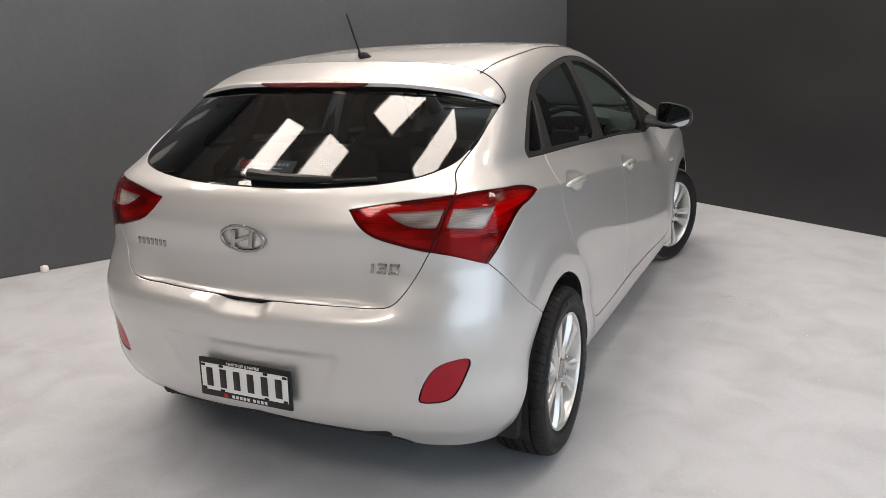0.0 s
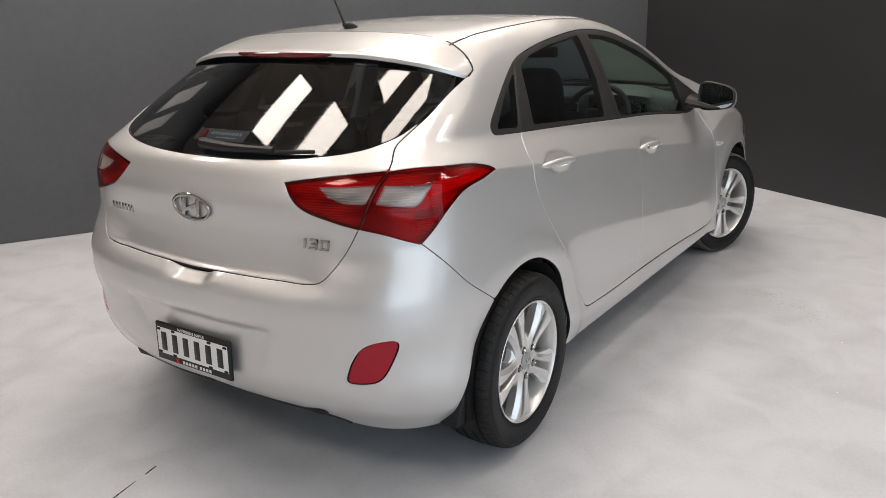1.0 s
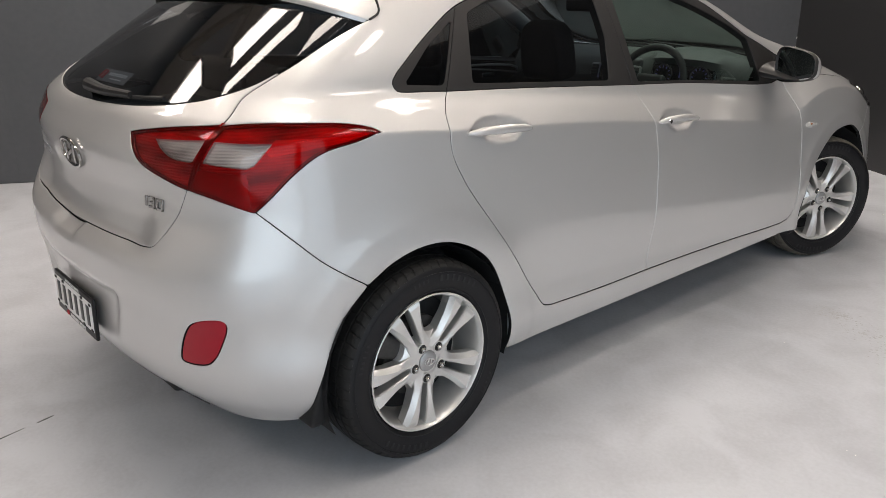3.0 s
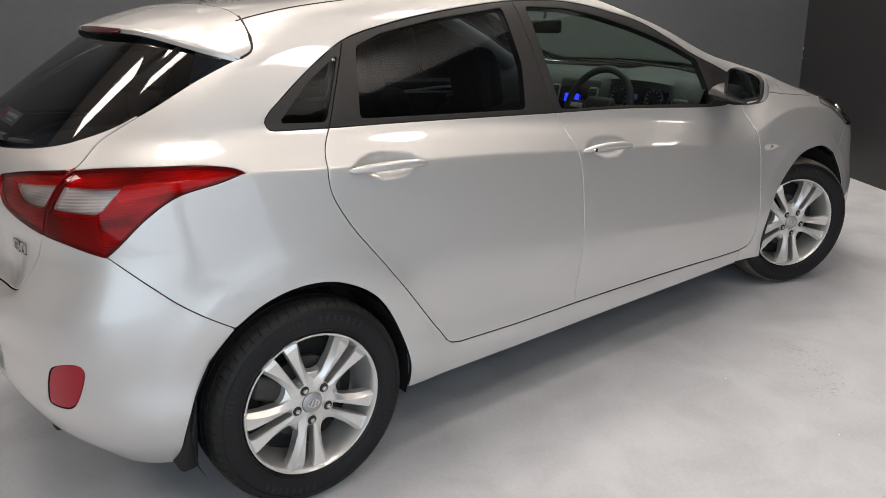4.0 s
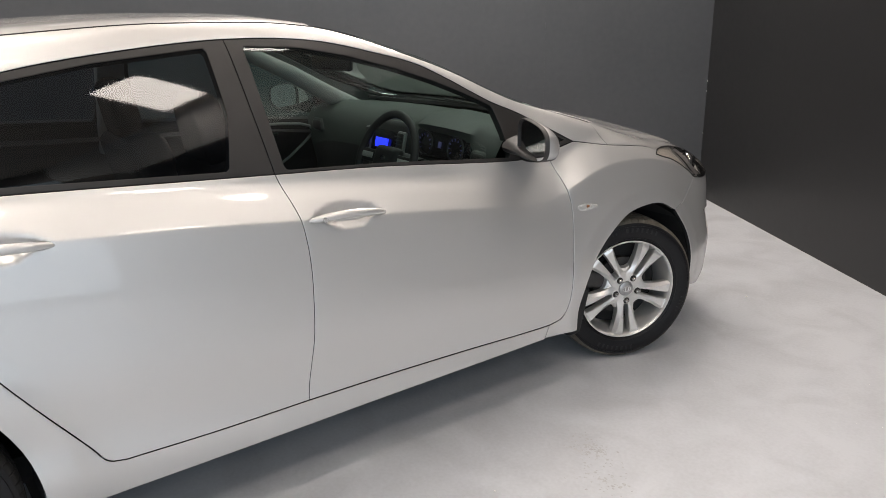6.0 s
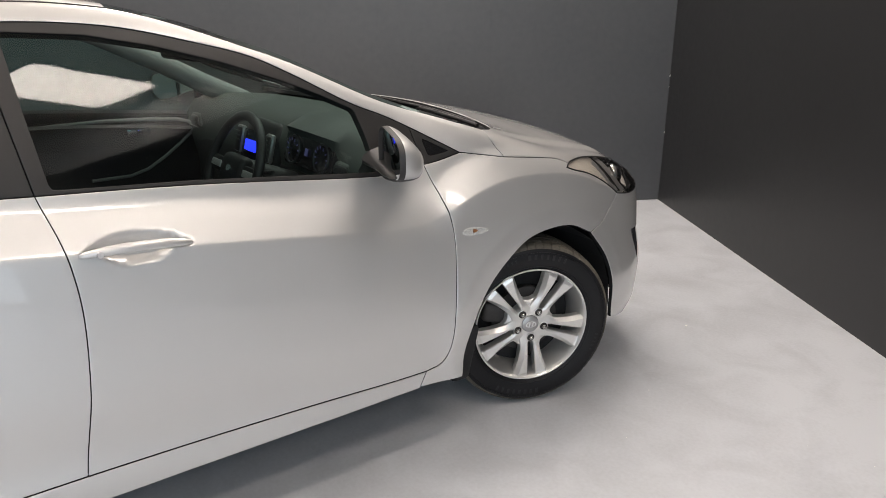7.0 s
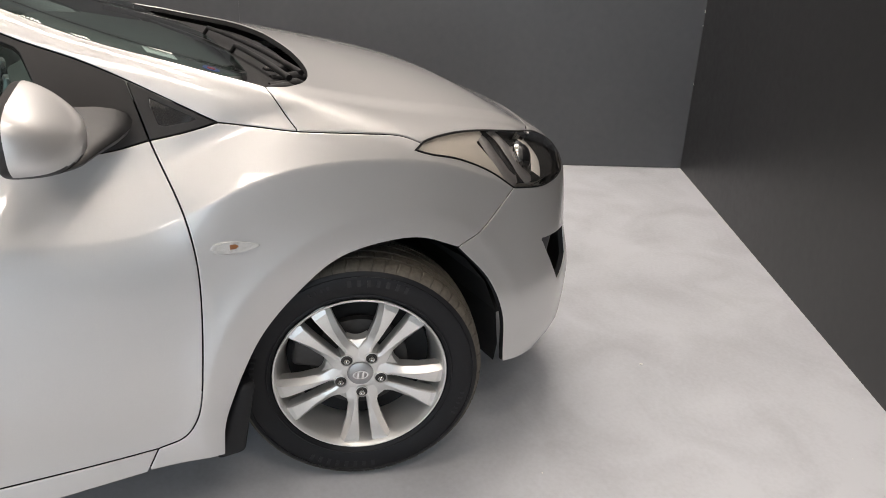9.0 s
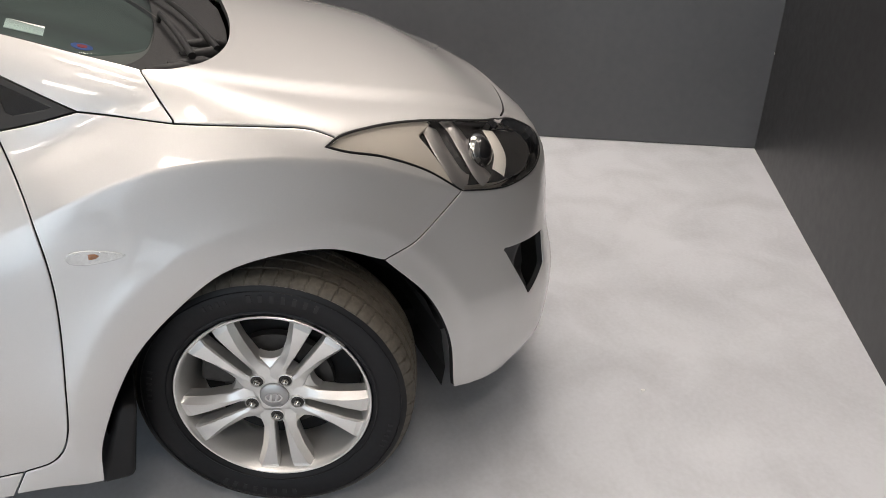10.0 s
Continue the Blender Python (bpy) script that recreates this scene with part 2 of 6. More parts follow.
tail_line = curve((0.2, -0.560), (0.26, -0.620), (0.33, -0.679), (0.42, -0.711), (0.52, -0.718), (0.62, -0.733), (0.675, -0.732), (0.705, -0.718), (0.728, -0.688), (0.745, -0.664), (0.80, -0.650), (0.85, -0.648), (0.95, -0.661), (1.02, -0.636), *((z, -0.613 + 1.18 * (z - 1.06) + 0.62 * (z - 1.06) ** 2) for z in (1.06, 1.09, 1.13, 1.17, 1.21, 1.25, 1.29, 1.33, 1.38, 1.45)))
tail_soft = curve((0.2, -0.560), (0.26, -0.620), (0.33, -0.679), (0.42, -0.711), (0.52, -0.718), (0.62, -0.733), (0.68, -0.729), (0.74, -0.706), (0.85, -0.662), (0.95, -0.661), (1.02, -0.636), *((z, -0.613 + 1.18 * (z - 1.06) + 0.62 * (z - 1.06) ** 2) for z in (1.06, 1.09, 1.13, 1.17, 1.21, 1.25, 1.29, 1.33, 1.38, 1.45)))
nose_line = curve((0.18, 3.426), (0.26, 3.527), (0.4, 3.541), (0.55, 3.513), (0.68, 3.503), (0.78, 3.484), (0.9, 3.329))
roof_line = curve((-0.4, 1.332), (-0.2, 1.395), (0, 1.432), (0.17, 1.446), (0.5, 1.470), (0.9, 1.485), (1.2, 1.480), (1.45, 1.450), (1.8, 1.348), (2.15, 1.194), (2.42, 1.100), (2.6, 1.046), (2.9, 0.984), (3.2, 0.907), (3.4, 0.827), (3.5, 0.803))


CROWN = (0.005, 0.064, 0.071)


def half_width(y, z):
    ease = step(0.55, 0.8, z)
    over = z - belly(y) - (shoulder(y) - belly(y)) * ease
    fade = 0.85 * step(1.75, 2.08, y) * (1 - step(2.20, 2.36, y))
    eased = sum(flank(over + o) for o in (-0.075, -0.05, -0.025, 0.0, 0.025, 0.05, 0.075)) / 7
    w = flank(over) * (1 - fade) + eased * fade + plan(y)
    for wy in WHEEL_Y:
        r = np.hypot(y - wy, z - WHEEL_Z)
        rim = np.hypot(y - wy * 1.014, z - WHEEL_Z)
        flare = 0.011 * np.exp(-(((r - 0.37) / 0.07) ** 2)) + 0.008 * np.exp(-np.sqrt((rim - 0.44) ** 2 + 0.00003) / 0.06)
        w = w + flare * step(0.15, 0.3, z)
    return w


def tail(x, z):
    x = np.abs(x)
    z = np.asarray(z, float)
    soft = step(0.36, 0.60, x)
    return tail_line(z) * (1 - soft) + tail_soft(z) * soft + 0.17 * x * x + 0.3 * x**6 + 0.44 * x * x * (z - 1.06 + np.sqrt((z - 1.06) ** 2 + 0.0016))


def nose(x, z):
    x = np.abs(x)
    return nose_line(z) - 0.12 * x * x - 0.36 * x**6


def roof(x, y):
    x = np.abs(x)
    screen = step(1.2, 1.7, y) * (1 - step(2.3, 2.7, y))
    fold = 0.010 * step(0.02, -0.05, x - 0.73 + 0.16 * (y - 2.6)) * step(2.35, 2.7, y) * (1 - step(3.2, 3.45, y))
    return fold + roof_line(y + CROWN[0] * x * x * screen) - (CROWN[1] + CROWN[2] * step(2.4, 3.0, y)) * x * x


def body(x, y, z):
    """Below nought inside the car's skin, above it outside."""
    side = np.abs(x) - half_width(y, z)
    f = smooth_max(side, (tail(x, z) - y) * 0.9, 0.22)
    f = smooth_max(f, (y - nose(x, z)) * 0.9, 0.24)
    high = (z - roof(x, y)) * 0.92
    return smooth_max(f, high, 0.14 - 0.06 * step(1.0, 1.8, y) - 0.09 * (1 - step(-0.12, 0.15, y)))


def cast(o, d, near=0.0, far=2.5, off=0.0):
    """Where rays from o along d leave the form grown by off."""
    o, d = np.asarray(o, float), np.asarray(d, float)
    a, b = np.full(len(o), near), np.full(len(o), far)
    for _ in range(34):
        m = (a + b) / 2
        p = o + d * m[:, None]
        out = body(p[:, 0], p[:, 1], p[:, 2]) > off
        a, b = np.where(out, a, m), np.where(out, m, b)
    return o + d * ((a + b) / 2)[:, None]


def slope(p):
    """Outward normals of the form at p."""
    e, g = 1e-4, []
    for axis in np.eye(3) * e:
        q, r = p + axis, p - axis
        g.append(body(q[:, 0], q[:, 1], q[:, 2]) - body(r[:, 0], r[:, 1], r[:, 2]))
    g = np.stack(g, 1)
    return g / np.linalg.norm(g, axis=1, keepdims=True)

# ---- the room ----
def mesh_object(name, verts, faces, mats, parent=None, label="", normals=None, slots=None, smooth=True):
    me = bpy.data.meshes.new(name)
    me.from_pydata([tuple(map(float, v)) for v in verts], [], [tuple(map(int, f)) for f in faces])
    for m in mats if isinstance(mats, (list, tuple)) else [mats]:
        me.materials.append(m)
    if slots is not None:
        me.polygons.foreach_set("material_index", np.asarray(slots, np.int32))
    me.polygons.foreach_set("use_smooth", np.full(len(me.polygons), smooth))
    me.update()
    if normals is not None:
        me.normals_split_custom_set_from_vertices([tuple(map(float, v)) for v in normals])
    ob = new(name, me)
    if parent is not None:
        ob.parent = parent
    return tagged(ob, label)


def part(name, bm, material, parent=None, label="", smooth=True, sharp=35.0):
    """One bmesh as ONE mesh object, under a thing or a part."""
    me = bpy.data.meshes.new(name)
    bmesh.ops.recalc_face_normals(bm, faces=bm.faces)
    bm.normal_update()
    for e in bm.edges:
        if len(e.link_faces) == 2 and e.calc_face_angle(0) > radians(sharp):
            e.smooth = False
    for f in bm.faces:
        f.smooth = smooth
    bm.to_mesh(me)
    bm.free()
    for m in material if isinstance(material, (list, tuple)) else [material]:
        me.materials.append(m)
    ob = new(name, me)
    if parent is not None:
        ob.parent = parent
    return tagged(ob, label)


def block(size, centre=(0, 0, 0), bevel=0.0, segments=2, turn=None):
    """A box with rounded edges, as a bmesh."""
    bm = bmesh.new()
    bmesh.ops.create_cube(bm, size=1)
    bmesh.ops.scale(bm, vec=size, verts=bm.verts)
    if bevel:
        bmesh.ops.bevel(bm, geom=bm.edges[:], offset=bevel, segments=segments, profile=0.5, affect="EDGES")
    m = Matrix.Translation(centre) @ (turn if turn is not None else Matrix())
    bmesh.ops.transform(bm, matrix=m, verts=bm.verts)
    return bm


def room_slab(name, a0, a1, b0, b1, z0, z1, mat, label, category):
    """A flat slab in the room's own directions."""
    v = [room(a, b, z) for z in (z0, z1) for a, b in ((a0, b0), (a1, b0), (a1, b1), (a0, b1))]
    f = [(3, 2, 1, 0), (4, 5, 6, 7), (0, 1, 5, 4), (1, 2, 6, 5), (2, 3, 7, 6), (3, 0, 4, 7)]
    bm = bmesh.new()
    vs = [bm.verts.new(p) for p in v]
    for q in f:
        bm.faces.new([vs[i] for i in q])
    return tagged(part(name, bm, mat, smooth=False), label, category, kind="structure")


room_slab("floor", -0.2, ROOM_A + 0.2, -0.2, ROOM_B + 0.2, -0.12, 0.0, FLOOR, "grey sealed concrete showroom floor with faint stains", "floor")
# end wall coloured darker in place of the dimmer light on it
wall_b = room_slab("wall_east", -0.2, OPEN_A0, -0.15, 0.0, 0.0, DARK_H, WALL_SHADED, "matt charcoal end wall, its shade put into a darker colour", "wall")
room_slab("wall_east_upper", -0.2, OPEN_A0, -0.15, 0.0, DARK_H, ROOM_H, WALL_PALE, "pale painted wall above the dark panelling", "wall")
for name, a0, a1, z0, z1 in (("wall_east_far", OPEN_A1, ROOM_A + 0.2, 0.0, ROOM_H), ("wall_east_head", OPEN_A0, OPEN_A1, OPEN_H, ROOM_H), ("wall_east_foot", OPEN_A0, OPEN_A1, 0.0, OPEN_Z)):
    room_slab(name, a0, a1, -0.15, 0.0, z0, z1, WALL_SHADED, "matt wall round a wide doorway, shade put into its dark colour", "wall")
wall_a = room_slab("wall_north", -0.15, 0.0, 0.0, ROOM_B + 0.2, 0.0, ROOM_H, WALL, "matt charcoal painted long wall of joined sheets", "wall")
for name, b0, b1, z0 in (("wall_south", 0.0, OPEN_B0, 0.0), ("wall_south_far", OPEN_B1, ROOM_B, 0.0), ("wall_south_head", OPEN_B0, OPEN_B1, OPEN_H)):
    room_slab(name, ROOM_A, ROOM_A + 0.15, b0, b1, z0, ROOM_H, WALL_PALE, "pale grey painted wall round a wide shop window", "wall")
room_slab("wall_south_foot", ROOM_A, ROOM_A + 0.15, OPEN_B0, OPEN_B1, 0.0, OPEN_Z, WALL_PALE, "pale grey painted wall under a wide shop window", "wall")
room_slab("ground", ROOM_A + 0.2, ROOM_A + 40, -40, 40, -0.14, -0.02, FLOOR, "plain grey yard outside the shop window", "ground")
room_slab("ground_east", -30, ROOM_A + 0.2, -40, -0.2, -0.14, -0.02, FLOOR, "plain grey yard outside the doorway", "ground")


def daylight(name, here, there, wide, share=1.0):
    day = bpy.data.lights.new(name, "AREA")
    day.shape, day.size, day.size_y, day.energy, day.color = "RECTANGLE", wide, OPEN_H - OPEN_Z, share * DAYLIGHT * wide * (OPEN_H - OPEN_Z), (0.77, 0.90, 1.0)
    new(name, day).matrix_world = look(here, there)


mid_a, mid_b, mid_z = (OPEN_A0 + OPEN_A1) / 2, (OPEN_B0 + OPEN_B1) / 2, (OPEN_H + OPEN_Z) / 2
daylight("window_daylight", room(ROOM_A + 0.1, mid_b, mid_z), room(0, mid_b, mid_z), OPEN_B1 - OPEN_B0)
daylight("doorway_daylight", room(mid_a, -0.1, mid_z), room(mid_a, 5, mid_z), OPEN_A1 - OPEN_A0, 0.65)
room_slab("wall_west", 0.0, ROOM_A, ROOM_B, ROOM_B + 0.15, 0.0, ROOM_H, WALL_PALE, "pale grey painted wall facing the car's tail", "wall")
room_slab("ceiling", 0.0, ROOM_A, 0.0, ROOM_B, ROOM_H, ROOM_H + 0.12, CEIL, "plain showroom ceiling with flat light panels, warm light put into its cream colour", "ceiling")

for a, b, la, lb in PANELS:
    lamp = bpy.data.lights.new("ceiling_panel", "AREA")
    lamp.shape, lamp.size, lamp.size_y, lamp.energy, lamp.color = "RECTANGLE", la, lb, PANEL_GLOW * la * lb, (1.0, 0.862, 0.784)
    place = room(a, b, ROOM_H - 0.035)
    lit = new("ceiling_panel_light", lamp)
    lit.matrix_world = Matrix.Translation(place) @ Matrix(((*ALONG.xy, 0, 0), (-ALONG.y, ALONG.x, 0, 0), (0, 0, 1, 0), (0, 0, 0, 1))).transposed()
    fix = new("ceiling_light")
    fix.matrix_world = lit.matrix_world
    tagged(fix, "flat white framed ceiling light panel, one of a set with added fill lamps", "ceiling light", "ceiling light panels")
    part("diffuser", block((la - 0.02, lb - 0.02, 0.01), (0, 0, 0.012)), LAMP, fix)
    for sx, sy, cx, cy in ((0.02, lb + 0.04, la / 2 + 0.01, 0), (0.02, lb + 0.04, -la / 2 - 0.01, 0), (la, 0.02, 0, lb / 2 + 0.01), (la, 0.02, 0, -lb / 2 - 0.01)):
        part("frame", block((sx, sy, 0.03), (cx, cy, 0.02), 0.003), BLACK_TRIM, fix)

for k in range(9):
    b0, b1 = (0.002, 1.2886) if k == 0 else (1.2914 + 1.247 * (k - 1), 1.2886 + 1.247 * k)
    bm = bmesh.new()
    bmesh.ops.create_cube(bm, size=1)
    for v in bm.verts:
        v.co = room(0.001 + 0.007 * (v.co.x + 0.5), b0 + (b1 - b0) * (v.co.y + 0.5), 0.004 + (ROOM_H - 0.01) * (v.co.z + 0.5))
    bmesh.ops.bevel(bm, geom=bm.edges[:], offset=0.0012, segments=1, affect="EDGES")
    part("sheet", bm, WALL, wall_a)

# ---- sheet panels laid on the car's form ----
from mathutils.geometry import delaunay_2d_cdt

AXIS = 0.75


def rays(kind, q):
    u, v, o = q[:, 0], q[:, 1], np.zeros(len(q))
    one = np.ones(len(q))
    if kind == "roll":
        a = v / 0.8
        return np.stack([o, u, o + AXIS], 1), np.stack([np.sin(a), o, np.cos(a)], 1)
    if kind == "top":
        return np.stack([u, v, o + 0.55], 1), np.stack([o, o, one], 1)
    if kind == "rear":
        a = u / 0.8
        return np.stack([o, o + 0.25, v], 1), np.stack([np.sin(a), -np.cos(a), o], 1)
    if kind == "front":
        a = u / 0.8
        return np.stack([o, o + 2.6, v], 1), np.stack([np.sin(a), np.cos(a), o], 1)
    if kind == "side":
        return np.stack([o, u, v], 1), np.stack([one, o, o], 1)
    if kind == "back":
        return np.stack([u, o + 0.2, v], 1), np.stack([o, -one, o], 1)
    return np.stack([u, o + 2.7, v], 1), np.stack([o, one, o], 1)


def flat(kind, p):
    """The way back: places on the form to the plane of a projection."""
    x, y, z = p[:, 0], p[:, 1], p[:, 2]
    if kind == "roll":
        return np.stack([y, 0.8 * np.arctan2(x, z - AXIS)], 1)
    if kind == "top":
        return np.stack([x, y], 1)
    if kind == "rear":
        return np.stack([0.8 * np.arctan2(x, 0.25 - y), z], 1)
    return np.stack([0.8 * np.arctan2(x, y - 2.6), z], 1)


def smooth_line(pts, gap=0.012, straight=False):
    """Evenly spaced places on a spline through a few."""
    p = np.array(pts, float)
    if straight or len(p) < 3:
        dense = np.concatenate([a + (b - a) * np.linspace(0, 1, 60)[:, None] for a, b in zip(p[:-1], p[1:])])
    else:
        e = np.vstack([2 * p[0] - p[1], p, 2 * p[-1] - p[-2]])
        dense = []
        for i in range(1, len(e) - 2):
            a, b, c, d = e[i - 1 : i + 3]
            t = np.linspace(0, 1, 40)[:, None]
            k0, k1, k2, k3 = (max(np.linalg.norm(v), 1e-6) ** 0.5 for v in (b - a, c - b, d - c, c - b))
            m1 = (c - b) + k1 * ((b - a) / k0 - (c - a) / (k0 + k1))
            m2 = (c - b) + k1 * ((d - c) / k2 - (d - b) / (k1 + k2))
            dense.append((2 * t**3 - 3 * t**2 + 1) * b + (t**3 - 2 * t**2 + t) * m1 + (3 * t**2 - 2 * t**3) * c + (t**3 - t**2) * m2)
        dense = np.concatenate(dense)
    s = np.r_[0, np.cumsum(np.linalg.norm(np.diff(dense, axis=0), axis=1))]
    n = max(int(s[-1] / gap), 1)
    q = np.linspace(0, s[-1], n + 1)
    return np.stack([np.interp(q, s, dense[:, i]) for i in range(p.shape[1])], 1)


def seam(kind, *pts, straight=False, gap=0.012):
    """A line on the car's form through a few places, given as side (y, z), back or fore (x, z), or top (x, y)."""
    return cast(*rays(kind, smooth_line(pts, gap, straight)))


def joined(*lines):
    """One closed outline from lines end to end, without doubled places."""
    p = np.concatenate(lines)
    keep = np.linalg.norm(p - np.roll(p, 1, axis=0), axis=1) > 0.0025
    return p[keep]


def mirrored(p):
    return p[::-1] * np.array([-1.0, 1, 1])


def both_sides(half):
    """A closed outline from its right half, which begins and ends on the middle line."""
    return joined(half, mirrored(half))


def signed_area(q):
    n = np.roll(q, -1, axis=0)
    return 0.5 * np.sum(q[:, 0] * n[:, 1] - n[:, 0] * q[:, 1])


def inset(q, d):
    e = np.roll(q, -1, axis=0) - q
    e /= np.maximum(np.linalg.norm(e, axis=1, keepdims=True), 1e-9)
    n = np.stack([-e[:, 1], e[:, 0]], 1)
    m = n + np.roll(n, 1, axis=0)
    k = np.maximum((m * m).sum(1, keepdims=True), 0.8)
    return q + 2 * d * m / k


def within(q, p):
    """Whether the places p lie in the closed outline q."""
    a, b = q, np.roll(q, -1, axis=0)
    odd = np.zeros(len(p), bool)
    for (x0, y0), (x1, y1) in zip(a, b):
        if y0 != y1:
            odd ^= ((y0 > p[:, 1]) != (y1 > p[:, 1])) & (p[:, 0] < (x1 - x0) * (p[:, 1] - y0) / (y1 - y0) + x0)
    return odd


def clear_of(q, p, d):
    """Whether the places p keep d from the outline q."""
    ok = np.ones(len(p), bool)
    for a, b in zip(q, np.roll(q, -1, axis=0)):
        ab = b - a
        t = np.clip(((p - a) @ ab) / max(ab @ ab, 1e-12), 0, 1)
        ok &= np.linalg.norm(p - a - t[:, None] * ab, axis=1) > d
    return ok


def crease_drop(y, z):
    """The height over the side crease."""
    return z - belly(y) - (shoulder(y) - belly(y)) * step(0.55, 0.8, z)


def crease_rows(y0, y1):
    """Places on the form along the side crease and close to it."""
    y = np.arange(max(y0, -0.5), min(y1, 3.2), 0.010)
    rows, drops = [], (-0.016, -0.009, -0.004, 0.0, 0.004, 0.009, 0.016)
    for d in drops:
        z = shoulder(y) + d
        for _ in range(25):
            z = belly(y) + (shoulder(y) - belly(y)) * step(0.55, 0.8, z) + d
        rows.append(np.stack([y, z], 1))
    return cast(*rays("side", np.concatenate(rows))), drops


def panel(name, kind, outline, mat, parent, label="", holes=(), gap=0.0017, off=0.0, depth=0.018, res=0.02, back=None, side=1, lip=0.0020, shape=None, fillet=0.0014, fold=None):
    """A sheet on the car's form inside an outline: rolled edges, a fold inwards and a backing. side -1: on the other flank."""
    loops = []
    for i, line in enumerate((outline, *holes)):
        q = flat(kind, line)
        if (signed_area(q) > 0) == bool(i):
            q = q[::-1]
        loops.append(q)
    edge = [inset(q, gap) for q in loops]
    rim = [inset(q, gap + lip) for q in loops]
    lo, hi = rim[0].min(0), rim[0].max(0)
    gx, gy = np.meshgrid(np.arange(lo[0], hi[0], res), np.arange(lo[1], hi[1], res * 0.87))
    gx = gx + (np.arange(gx.shape[0]) % 2)[:, None] * res / 2
    g = np.stack([gx.ravel(), gy.ravel()], 1)
    if kind == "roll" and mat is PAINT:
        # rows of places along the side crease keep its edge crisp
        crease, up = crease_rows(lo[0], hi[0])
        near = cast(*rays(kind, g))
        g = np.concatenate([g[(np.abs(crease_drop(near[:, 1], near[:, 2])) > 0.021) | (near[:, 1] < -0.5)], flat(kind, crease)])
    g = g[within(rim[0], g)]
    for i, q in enumerate(rim):
        if i:
            g = g[~within(q, g)]
        g = g[clear_of(q, g, res * 0.45)]
    pts, lines, at = [], [], 0
    for q in rim:
        pts.append(q)
        lines += [(at + i, at + (i + 1) % len(q)) for i in range(len(q))]
        at += len(q)
    pts = np.concatenate([*pts, g])
    out = delaunay_2d_cdt([Vector(p) for p in pts], lines, [], 0, 1e-6)
    v2, tri = np.array([tuple(v) for v in out[0]]), np.array([tuple(f) for f in out[2]])
    mid = v2[tri].mean(1)
    keep = within(rim[0], mid)
    for q in rim[1:]:
        keep &= ~within(q, mid)
    tri = tri[keep]

    def lay(q):
        o, d = rays(kind, q)
        p = cast(o, d)
        n = slope(p)
        h = off if shape is None else off + shape(p)
        p = p + n * (np.full(len(p), h) if np.isscalar(h) else h)[:, None]
        return p, n

    p, n = lay(v2)
    if shape is not None:
        # bent normals where the sheet has a form of its own
        acc = np.zeros_like(p)
        fn = np.cross(p[tri[:, 1]] - p[tri[:, 0]], p[tri[:, 2]] - p[tri[:, 0]])
        fn *= np.sign((fn * n[tri[:, 0]]).sum(1))[:, None]
        for k in range(3):
            np.add.at(acc, tri[:, k], fn)
        ln = np.linalg.norm(acc, axis=1, keepdims=True)
        nn = np.where(ln > 1e-12, acc / np.maximum(ln, 1e-12), n)
    else:
        nn = n
    # faces point out
    fn = np.cross(p[tri[:, 1]] - p[tri[:, 0]], p[tri[:, 2]] - p[tri[:, 0]])
    turned = (fn * n[tri[:, 0]]).sum(1) < 0
    tri[turned] = tri[turned][:, ::-1]
    verts, norms, faces, slots = [p], [nn], [tuple(t) for t in tri], [0] * len(tri)
    count = len(p)
    if back is not None:
        verts.append(p - n * depth)
        norms.append(-n)
        faces += [tuple(t[::-1] + count) for t in tri]
        slots += [1] * len(tri)
        count *= 2
    for i, (q, e) in enumerate(zip(rim, edge)):
        (pr, nr), (pe, ne) = lay(q), lay(e)
        out_dir = pe - pr
        out_dir -= (out_dir * nr).sum(1, keepdims=True) * nr
        out_dir /= np.maximum(np.linalg.norm(out_dir, axis=1, keepdims=True), 1e-9)
        rows = [(pr, nr), (pe - ne * fillet, nr + out_dir * 0.5), (pe - ne * min(0.004, depth * 0.5), out_dir), (pe - ne * depth, out_dir)]
        m = len(q)
        for a, b in rows:
            verts.append(a)
            norms.append(b / np.linalg.norm(b, axis=1, keepdims=True))
        band, turns = np.concatenate(verts[-4:]), np.concatenate(norms[-4:])
        for r in range(3):
            for k in range(m):
                a, b = count + r * m + k, count + r * m + (k + 1) % m
                f = (a, a + m, b + m, b)
                pa, pb, pc = (band[j - count] for j in f[:3])
                out_n = turns[f[0] - count] + turns[f[1] - count]
                faces.append(f if np.dot(np.cross(pb - pa, pc - pa), out_n) > 0 else f[::-1])
                slots.append((2 if fold else 1) if r == 2 and back is not None else 0)
        count += 4 * m
    verts, norms = np.concatenate(verts), np.concatenate(norms)
    if side < 0:
        verts, norms = verts * (-1, 1, 1), norms * (-1, 1, 1)
        faces = [tuple(f)[::-1] for f in faces]
    ob = mesh_object(name, verts, faces, [mat, back, fold] if fold else [mat, back] if back is not None else [mat], parent, label, norms, slots)
    ob.visible_shadow = mat not in (GLASS, GLASS_DARK, LENS)
    return ob

# ---- the car: silver five-door hatchback ----
car = tagged(new("car"), "silver five-door hatchback parked on the showroom floor, front wheels turned", "car")

